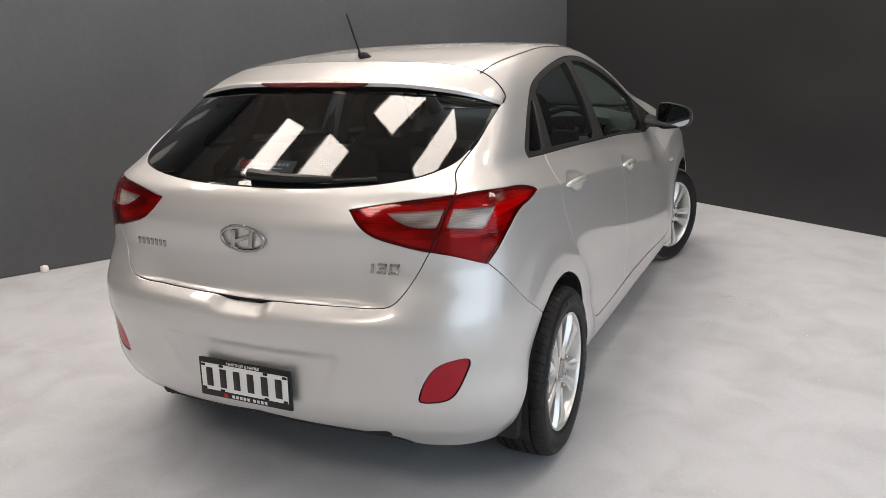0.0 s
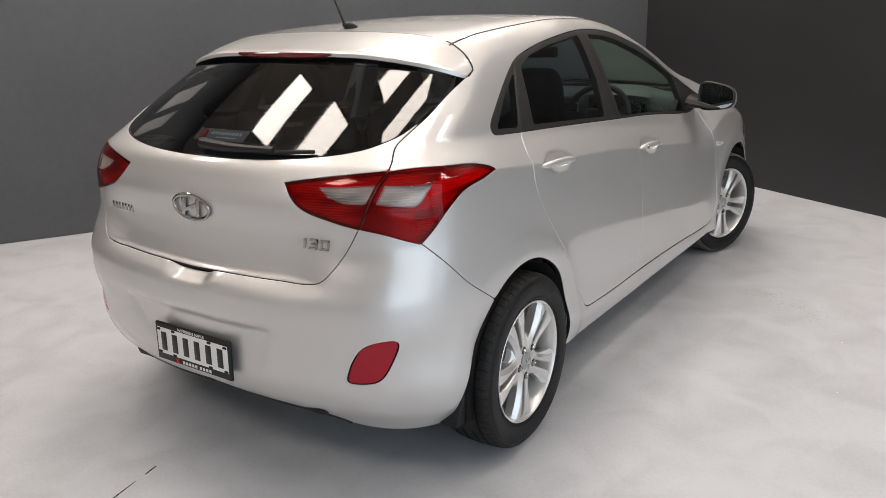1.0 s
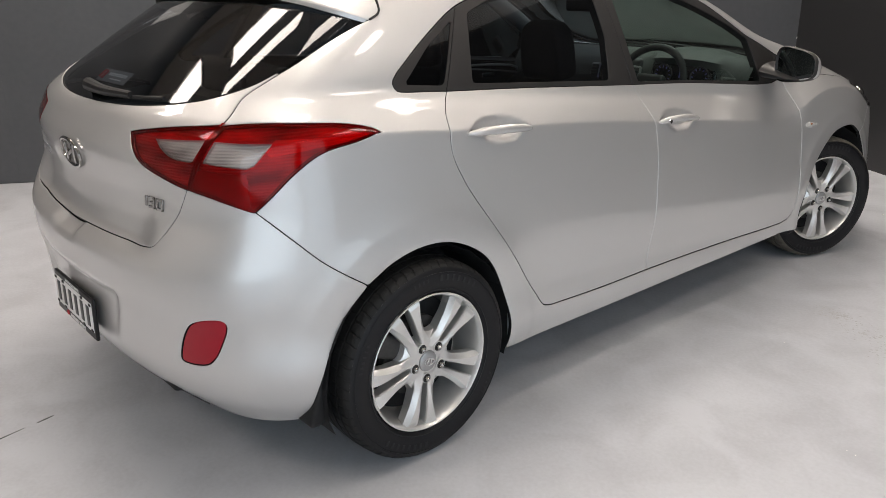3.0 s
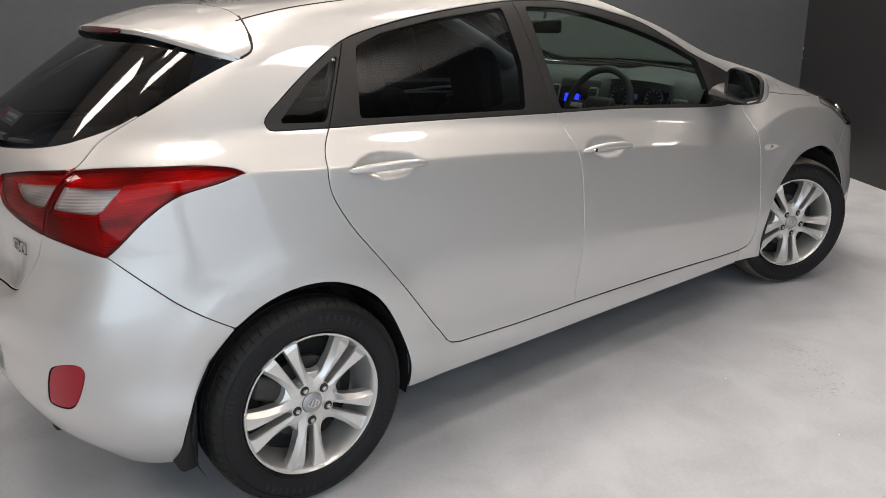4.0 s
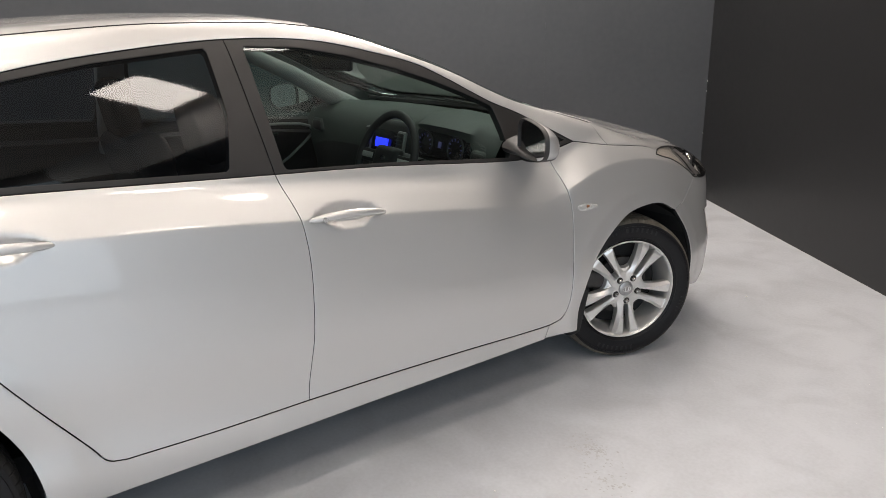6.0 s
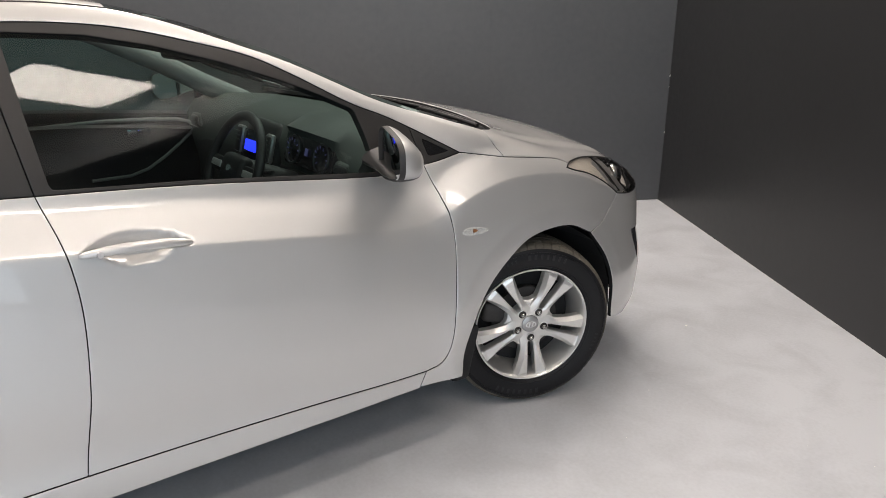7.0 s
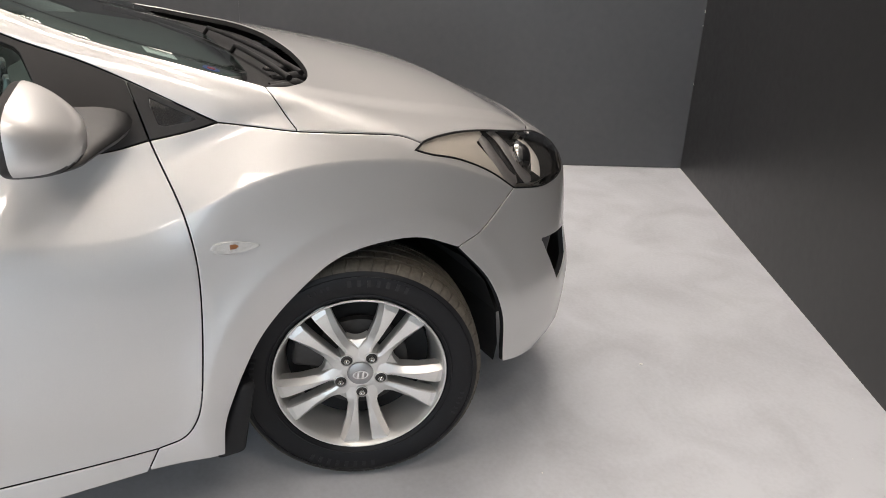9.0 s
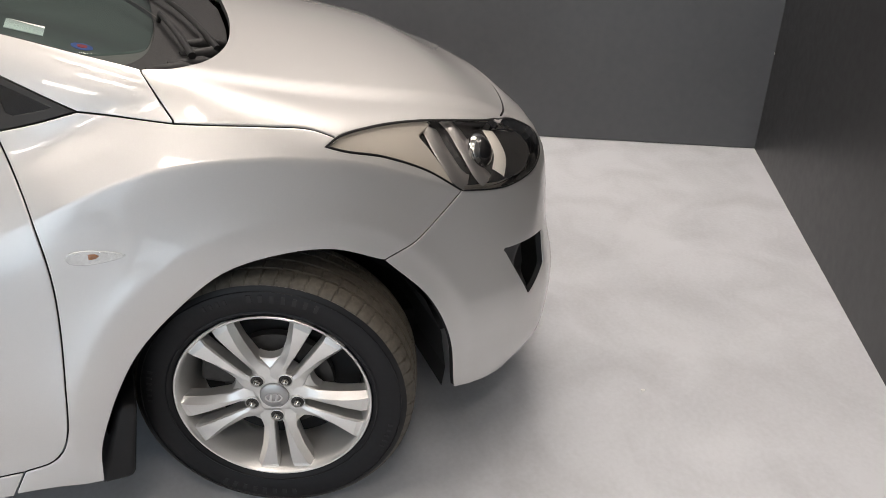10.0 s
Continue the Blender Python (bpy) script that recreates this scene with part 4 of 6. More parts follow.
clear_in = polar("rear", (0.492, -0.59, 1.018), (0.655, -0.532, 1.028), (0.634, -0.56, 0.975), (0.590, -0.58, 0.977), (0.555, -0.585, 0.983), (0.520, -0.59, 0.998))
clear_out = polar("rear", (0.680, -0.520, 1.026), (0.764, -0.405, 1.018), (0.757, -0.455, 0.970), (0.748, -0.470, 0.962), (0.664, -0.547, 0.976))
glow_out = polar("rear", (0.770, -0.40, 1.032), (0.795, -0.25, 1.024), (0.799, -0.175, 1.008), (0.797, -0.21, 0.999), (0.790, -0.31, 0.993), (0.770, -0.42, 0.985), (0.764, -0.43, 1.005))
for side in (1, -1):
    for host, line, hole, name in ((car, lamp_out_line, clear_out, "tail_lamp"), (tailgate, lamp_in_line, clear_in, "inner_tail_lamp")):
        lamp = panel(name, "rear", line, SHINE_RED, host, "red tail lamp with a clear reversing window", side=side, off=-0.012, depth=0.02, gap=0.0005, back=LINER)
        panel("lamp_edge", "rear", line, RED_DEEP, lamp, "deep red smoked edge of the lamp", side=side, holes=(shrunk("rear", line, 0.0070),), gap=0.001, depth=0.006, off=-0.004, lip=0.0008)
        panel("red_lens", "rear", line, RED_GLASS, lamp, "glossy red lens", side=side, holes=(hole,), gap=0.001, depth=0.004, off=0.001)
        panel("clear_lens", "rear", hole, LENS, lamp, "clear reversing lens", side=side, gap=0.0005, depth=0.012, off=0.001)
        panel("reflector_bowl", "rear", hole, SHINE, lamp, "bright reversing lamp bowl", side=side, gap=0.001, depth=0.01, off=-0.008)
    panel("edge_reflector", "rear", glow_out, SHINE_EDGE, car, "bright red outer lamp chamber", side=side, gap=0.002, depth=0.006, off=-0.006)
    foot = joined(lamp_out_under, lamp_split[::-1][: len(lamp_split) // 2 - 2], smooth_line([(0.655, -0.545, 0.962), (0.752, -0.47, 0.950)], 0.01), smooth_line([(0.752, -0.47, 0.950), (0.757, -0.468, 0.852)], 0.01))
    foot = cast(*rays("rear", flat("rear", foot)))
    panel("dark_reflector", "rear", foot, SMOKE, car, "dark red lower lamp chamber", side=side, gap=0.004, depth=0.006, off=-0.007)

# headlights
head_line = joined(head_over, head_fore, head_under)
bowl_line = polar("front", (0.800, 3.046, 0.856), (0.738, 3.085, 0.868), (0.665, 3.262, 0.820), (0.615, 3.36, 0.785), (0.67, 3.378, 0.75), (0.758, 3.326, 0.73), (0.818, 3.232, 0.726), (0.848, 3.118, 0.745), (0.840, 3.085, 0.79))
tip_line = polar("front", (0.842, 2.818, 0.881), (0.834, 2.845, 0.890), (0.803, 2.921, 0.889), (0.757, 3.030, 0.875), (0.735, 3.085, 0.866), (0.800, 3.046, 0.855), (0.838, 3.082, 0.790), (0.851, 3.095, 0.748), (0.851, 3.026, 0.794), (0.849, 2.929, 0.840), (0.848, 2.847, 0.865))
for side in (1, -1):
    lamp = panel("headlight", "front", head_line, PALE_SHINE, car, "swept-back headlight under a clear lens", side=side, off=-0.034, depth=0.02, gap=0.001, back=LINER)
    panel("headlight_gasket", "front", head_line, BLACK_TRIM, lamp, "black gasket round the headlight", side=side, holes=(shrunk("front", head_line, 0.0012),), gap=-0.0008, depth=0.012, off=0.0015, lip=0.0008)
    panel("clear_lens", "front", head_line, LENS, lamp, "clear headlight lens", side=side, off=0.001, depth=0.03, gap=0.0025)
    panel("side_reflector", "front", tip_line, PALE_SHINE, lamp, "pale silver side reflector", side=side, off=-0.008, depth=0.02, gap=0.0)
    panel("lamp_bowl", "front", bowl_line, BOWL, lamp, "dark silvered lamp bowl", side=side, off=-0.022, depth=0.02, gap=0.0)
    for y0, z0, r, mat, name in ((3.205, 0.79, 0.046, CHROME, "projector_ring"), (3.205, 0.79, 0.036, BLACK_GLOSS, "projector_lens")):
        c = Vector(cast(*rays("side", np.array([[y0, z0]])))[0])
        aim = Vector((0.62, 0.70, 0.25)).normalized()
        bm = bmesh.new()
        bmesh.ops.create_uvsphere(bm, u_segments=24, v_segments=12, radius=r)
        bmesh.ops.scale(bm, vec=(1, 1, 0.55), verts=bm.verts)
        m = Matrix.Translation((c - aim * (0.030 if r > 0.04 else 0.018)) * Vector((side, 1, 1))) @ (aim * Vector((side, 1, 1))).to_track_quat("Z", "Y").to_matrix().to_4x4()
        bmesh.ops.transform(bm, matrix=m, verts=bm.verts)
        part(name, bm, mat, lamp)
    ribs = [[(0.765, 3.082, 0.862), (0.808, 3.092, 0.825), (0.838, 3.112, 0.770), (0.840, 3.130, 0.750)], [(0.735, 3.145, 0.855), (0.780, 3.155, 0.815), (0.815, 3.172, 0.762), (0.822, 3.185, 0.742)]]
    for line in ribs:
        a = cast(*rays("front", flat("front", smooth_line(line, 0.006))))
        n = slope(a)
        wide = np.gradient(a, axis=0)
        wide = np.cross(wide, n)
        wide /= np.linalg.norm(wide, axis=1, keepdims=True)
        rows = np.concatenate([a - n * 0.022 - wide * 0.030, a - n * 0.008, a - n * 0.018 + wide * 0.016]) * (side, 1, 1)
        k = len(a)
        mesh_object("chrome_fin", rows, [(r * k + i, r * k + i + 1, r * k + k + i + 1, r * k + k + i) for r in range(2) for i in range(k - 1)], FIN, lamp, "satin silver fin")
    guide = cast(*rays("front", flat("front", smooth_line([(0.700, 3.265, 0.822), (0.745, 3.27, 0.802), (0.775, 3.262, 0.775), (0.80, 3.235, 0.750)], 0.006))))
    n = slope(guide)
    wide = np.cross(np.gradient(guide, axis=0), n)
    wide /= np.linalg.norm(wide, axis=1, keepdims=True)
    rows = np.concatenate([guide - n * 0.02 + wide * w - n * d for w, d in ((-0.024, 0.006), (-0.015, 0.0), (0.015, 0.0), (0.024, 0.006))]) * (side, 1, 1)
    k = len(guide)
    mesh_object("light_guide", rows, [(r * k + i, r * k + i + 1, r * k + k + i + 1, r * k + k + i) for r in range(3) for i in range(k - 1)], plain("pale_light_guide", (0.75, 0.72, 0.66), 0.3, coat=1.0), lamp, "pale curved light guide")
    fog = panel("fog_grille", "front", fog_line, GRILLE, front_bumper, "black fog lamp grille", side=side, off=-0.012, depth=0.03, shape=lambda p: -0.045 * step(0.085, 0.03, np.hypot((p[:, 1] - 3.35) * 0.9, p[:, 2] - 0.49)), back=LINER, res=0.01)
    eye = [(2.310 + 0.104 * k / 14, 0.738 - 0.006 * k / 14 + s * 0.0140 * math.sin(math.pi * (k / 14) ** 0.62) ** 0.62) for s, ks in ((1, range(15)), (-1, range(13, 0, -1))) for k in ks]
    ind = cast(*rays("side", np.array(eye)))
    panel("indicator_gasket", "roll", ind, BLACK_TRIM, car, "black indicator gasket", side=side, off=0.0008, depth=0.004, gap=-0.0010, res=0.006)
    lamp = panel("side_indicator", "roll", ind, CLEAR_WHITE, car, "small clear side indicator", side=side, off=0.0025, depth=0.006, gap=0.0, res=0.006)
    inner = polar("roll", (0.884, 2.350, 0.743), (0.884, 2.369, 0.742), (0.888, 2.369, 0.733), (0.888, 2.350, 0.732))
    panel("amber_bulb", "roll", inner, AMBER, lamp, "amber bulb", side=side, off=0.0045, depth=0.003, gap=0.0, res=0.006)
    panel("clear_cover", "roll", ind, LENS, lamp, side=side, off=0.007, depth=0.005, gap=0.001, res=0.006, lip=0.002, fillet=0.003)

# roof spoiler: a lip that carries the roof on past the rear glass
SPAN, ACROSS = 0.648, 48
spoiler_end = curve((0.0, -0.205), (0.25, -0.192), (0.5, -0.145), (0.6, -0.095), (0.648, -0.03))
spoiler_high = curve((0.0, 1.378), (0.3, 1.372), (0.5, 1.349), (0.6, 1.324), (0.648, 1.300))


def spoiler():
    verts, faces = [], []
    for i in range(ACROSS + 1):
        x = -SPAN + 2 * SPAN * i / ACROSS
        a = abs(x)
        ye, ze = float(spoiler_end(a)), float(spoiler_high(a))
        y0 = 0.048 - 0.02 * step(0.55, SPAN, a)
        zr = float(cast(np.array([[x, y0, 0.6]]), np.array([[0.0, 0, 1]]))[0, 2]) + 0.001
        row = []
        for j in range(9):
            t = j / 8
            row.append((x, y0 + (ye - y0) * t, zr + (ze - zr) * t + 0.005 * math.sin(math.pi * t) * (1 - step(0.5, SPAN, a))))
        row += [(x, ye - 0.001, ze - 0.002), (x, ye, ze - 0.013), (x, ye + 0.008, ze - 0.017), (x, ye + 0.07, ze - 0.028), (x, ye + 0.16, ze - 0.045), (x, y0 + 0.01, min(zr - 0.03, ze - 0.05))]
        verts += row
    m = 15
    for i in range(ACROSS):
        for j in range(m):
            a, b = i * m + j, i * m + (j + 1) % m
            faces.append((a, b, b + m, a + m))
    faces += [tuple(range(m))[::-1], tuple(range(ACROSS * m, ACROSS * m + m))]
    bm = bmesh.new()
    vs = [bm.verts.new(v) for v in verts]
    for k, f in enumerate(faces):
        bm.faces.new([vs[i] for i in f]).material_index = int(k < ACROSS * m and k % m in (10, 11, 12, 13, 14))
    return bm


wing_top_part = part("roof_spoiler", spoiler(), [PAINT, BLACK_TRIM], tailgate, "silver roof spoiler", sharp=50)
verts, faces = [], []
for i in range(33):
    x = -0.225 + 0.45 * i / 32
    taper = (1 - (abs(x) / 0.2255) ** 2.4) ** 0.5
    ye, ze = float(spoiler_end(abs(x))), float(spoiler_high(abs(x)))
    verts += [(x, ye + 0.004, ze + 0.001 + 0.0 * taper), (x, ye - 0.006, ze - 0.001), (x, ye - 0.007, ze - 0.004 - 0.016 * taper), (x, ye + 0.004, ze - 0.005 - 0.018 * taper)]
    if i:
        a = (i - 1) * 4
        faces += [(a, a + 4, a + 5, a + 1), (a + 1, a + 5, a + 6, a + 2), (a + 2, a + 6, a + 7, a + 3)]
mesh_object("stop_lamp", verts, faces, RED_DEEP, wing_top_part, "long red high-level stop lamp")


# door mirrors
def door_mirror(side):
    m = Matrix.Translation((0.938, 2.008, 1.038)) @ Matrix.Rotation(radians(-17), 4, "Z")
    sx = Matrix.Diagonal((side, 1, 1, 1))
    verts, faces = [], []
    rows, cols = 14, 40
    for i in range(rows + 1):
        t = i / rows
        y = 0.092 * t ** 1.15
        wide = (1 - t**3) ** 0.5
        over, under = (1 - t**1.7) ** 0.8, (1 - t**5) ** 0.5
        for j in range(cols):
            a = 2 * math.pi * j / cols
            c, s = math.cos(a), math.sin(a)
            px = math.copysign(abs(c) ** 0.58, c) * 0.107
            pz = math.copysign(abs(s) ** 0.58, s) * 0.071
            pz *= (1.0 - 0.22 * (px / 0.107)) * (over if s > 0 else under)
            px *= wide * (1.0 - 0.16 * t * max(s, 0.0) ** 0.35)
            verts.append((px - 0.045 * t * t, y, pz - 0.012 * t * t))
    for i in range(rows):
        for j in range(cols):
            a, b = i * cols + j, i * cols + (j + 1) % cols
            faces.append((a, b, b + cols, a + cols))
    bm = bmesh.new()
    vs = [bm.verts.new(v) for v in verts]
    for f in faces:
        bm.faces.new([vs[i] for i in f])
    bmesh.ops.remove_doubles(bm, verts=bm.verts, dist=1e-5)
    bmesh.ops.transform(bm, matrix=sx @ m, verts=bm.verts)
    for f in bm.faces:
        f.material_index = 1 if f.calc_center_median().z < 0.988 else 0
    shell = part("door_mirror", bm, [PAINT, BLACK_TRIM], car, "silver door mirror with a black foot", sharp=60)

    def ring(scale0, scale1, y0, y1, mat, name, label, fill):
        b = bmesh.new()
        loops = []
        for k, y in ((scale0, y0), (scale1, y1)):
            lp = []
            for j in range(cols):
                a = 2 * math.pi * j / cols
                c, s = math.cos(a), math.sin(a)
                px, pz = math.copysign(abs(c) ** 0.58, c) * 0.107 * k, math.copysign(abs(s) ** 0.58, s) * 0.071 * k
                lp.append(b.verts.new((px, y, pz * (1.0 - 0.22 * (px / 0.107)))))
            loops.append(lp)
        for j in range(cols):
            b.faces.new((loops[0][j], loops[0][(j + 1) % cols], loops[1][(j + 1) % cols], loops[1][j]))
        if fill:
            b.faces.new(loops[1])
        bmesh.ops.transform(b, matrix=sx @ m, verts=b.verts)
        part(name, b, mat, shell, label)

    ring(1.0, 0.985, 0.0, -0.012, FRAME_TRIM, "bezel", "black mirror bezel", False)
    ring(0.985, 0.965, -0.012, -0.016, FRAME_TRIM, "bezel_lip", "", False)
    ring(0.965, 0.90, -0.016, -0.006, BLACK_TRIM, "inner_bezel", "", False)
    ring(0.905, 0.90, -0.008, -0.008, MIRROR, "mirror_glass", "mirror glass", True)
    foot = bmesh.new()
    sec = []
    for t, (x, y, z, w, h) in enumerate(((0.775, 2.105, 1.000, 0.105, 0.036), (0.815, 2.100, 0.994, 0.098, 0.030), (0.855, 2.085, 0.988, 0.085, 0.024), (0.90, 2.060, 0.982, 0.070, 0.018), (0.95, 2.040, 0.978, 0.055, 0.012), (0.985, 2.030, 0.980, 0.030, 0.006))):
        sec.append([foot.verts.new((x * side, y + w * math.cos(2 * math.pi * j / 16), z + h * math.sin(2 * math.pi * j / 16))) for j in range(16)])
    for a, b in zip(sec[:-1], sec[1:]):
        for j in range(16):
            foot.faces.new((a[j], a[(j + 1) % 16], b[(j + 1) % 16], b[j]))
    foot.faces.new(sec[0]), foot.faces.new(sec[-1])
    part("mirror_foot", foot, BLACK_TRIM, shell, "black mirror foot")


door_mirror(1)
door_mirror(-1)


def tube(points, radius, seg=10):
    """A round rod along places, with its own radius at each."""
    bm = bmesh.new()
    p = [Vector(v) for v in points]
    r = radius if isinstance(radius, (list, tuple)) else [radius] * len(p)
    loops = []
    for i, c in enumerate(p):
        d = (p[min(i + 1, len(p) - 1)] - p[max(i - 1, 0)]).normalized()
        q = d.to_track_quat("Z", "Y").to_matrix()
        loops.append([bm.verts.new(c + q @ Vector((r[i] * math.cos(2 * math.pi * j / seg), r[i] * math.sin(2 * math.pi * j / seg), 0))) for j in range(seg)])
    for a, b in zip(loops[:-1], loops[1:]):
        for j in range(seg):
            bm.faces.new((a[j], a[(j + 1) % seg], b[(j + 1) % seg], b[j]))
    bm.faces.new(loops[0][::-1]), bm.faces.new(loops[-1])
    return bm


# roof aerial
base = part("antenna", tube([(0, 0.205, 1.436), (0, 0.175, 1.452), (0, 0.150, 1.458), (0, 0.135, 1.462)], [0.020, 0.019, 0.014, 0.006], 16), BLACK_PLASTIC, car, "short black roof aerial on a bronze-grey base")
part("rod", tube([(0, 0.145, 1.458), (0, 0.115, 1.51), (0, 0.058, 1.612)], [0.0045, 0.0040, 0.0030]), BLACK_TRIM, base)

# rear wiper
arm = [Vector(v) for v in cast(*rays("back", smooth_line([(-0.015, 1.105), (0.12, 1.100), (0.29, 1.101)], 0.02)))]
part("wiper_arm", tube([v + Vector((0, -0.018, 0.006)) for v in arm], [0.020 - 0.010 * i / (len(arm) - 1) for i in range(len(arm))], 10), BLACK_TRIM, tailgate, "black rear wiper arm")
blade = [Vector(v) for v in cast(*rays("back", smooth_line([(0.02, 1.094), (0.25, 1.096), (0.425, 1.104)], 0.02)))]
part("wiper_blade", tube([v + Vector((0, -0.008, 0.003)) for v in blade], 0.006, 8), BLACK_PLASTIC, tailgate, "thin black rear wiper blade")

# windscreen wipers on the cowl
for pts in ([(0.60, 2.60), (0.45, 2.585), (0.2, 2.54), (-0.1, 2.43)], [(0.52, 2.66), (0.30, 2.63), (0.0, 2.56), (-0.35, 2.44)]):
    line = [Vector(v) for v in seam("top", *pts, gap=0.03)]
    part("wiper", tube([v + Vector((0, 0, -0.010 + float(screen_sag(np.array([v]))[0]) * (v.y < 2.56))) for v in line], [0.008 - 0.004 * i / (len(line) - 1) for i in range(len(line))], 16), BLACK_TRIM, car, "black windscreen wiper")
for k, (x, y) in enumerate(((0.64, 2.575), (0.58, 2.62), (0.50, 2.65), (0.42, 2.66))):
    c = Vector(cast(*rays("top", np.array([[x, y]])))[0])
    part("cowl_rib", tube([c + Vector((0.0, 0.03, -0.036)), c + Vector((0.01, 0.0, -0.026)), c + Vector((0.02, -0.07, -0.022))], [0.010, 0.016, 0.009], 16), BLACK_PLASTIC, car, "moulded rib of the black cowl")

part("spoiler_seam", tube([Vector(v) for v in seam("top", (-0.53, 0.046), (-0.3, 0.05), (0.0, 0.052), (0.3, 0.05), (0.53, 0.046), gap=0.04)], 0.0018, 6), BLACK_TRIM, car, "thin dark joint ahead of the spoiler")

# roof ditch mouldings and the joint round the spoiler
for side in (1, -1):
    part("screen_moulding", tube([Vector(v) - Vector((0.002 * side, 0, 0.007)) for v in screen_side[i_split:] * (side, 1, 1)], 0.005, 8), BLACK_TRIM, car, "black windscreen edge moulding")
    part("roof_moulding", tube([Vector(v) * 1.0 - Vector((0, 0, 0.0035)) for v in ditch * (side, 1, 1)], 0.0055, 6), BLACK_TRIM, car, "thin black roof moulding")
    ends = cast(*rays("roll", flat("roll", smooth_line([(0.525, 0.048, 1.395), (0.592, 0.040, 1.367), (0.632, 0.034, 1.338), (0.650, 0.024, 1.316), (0.657, -0.012, 1.299)]))))
    part("spoiler_joint", tube([Vector(v) for v in ends * (side, 1, 1)], 0.0035, 6), BLACK_TRIM, car, "dark joint round the spoiler end")

# ---- wheels ----
def lathe(profile, seg, bulge=None):
    """A bmesh turned round the x axis from (x, radius) places; bulge(i, j) shifts the radius."""
    bm = bmesh.new()
    rings = []
    for i in range(seg):
        a = 2 * math.pi * i / seg
        rings.append([bm.verts.new((x, (r + (bulge(i, j) if bulge else 0)) * math.cos(a), (r + (bulge(i, j) if bulge else 0)) * math.sin(a))) for j, (x, r) in enumerate(profile)])
    for i in range(seg):
        a, b = rings[i], rings[(i + 1) % seg]
        for j in range(len(profile) - 1):
            bm.faces.new((a[j], a[j + 1], b[j + 1], b[j]))
    return bm


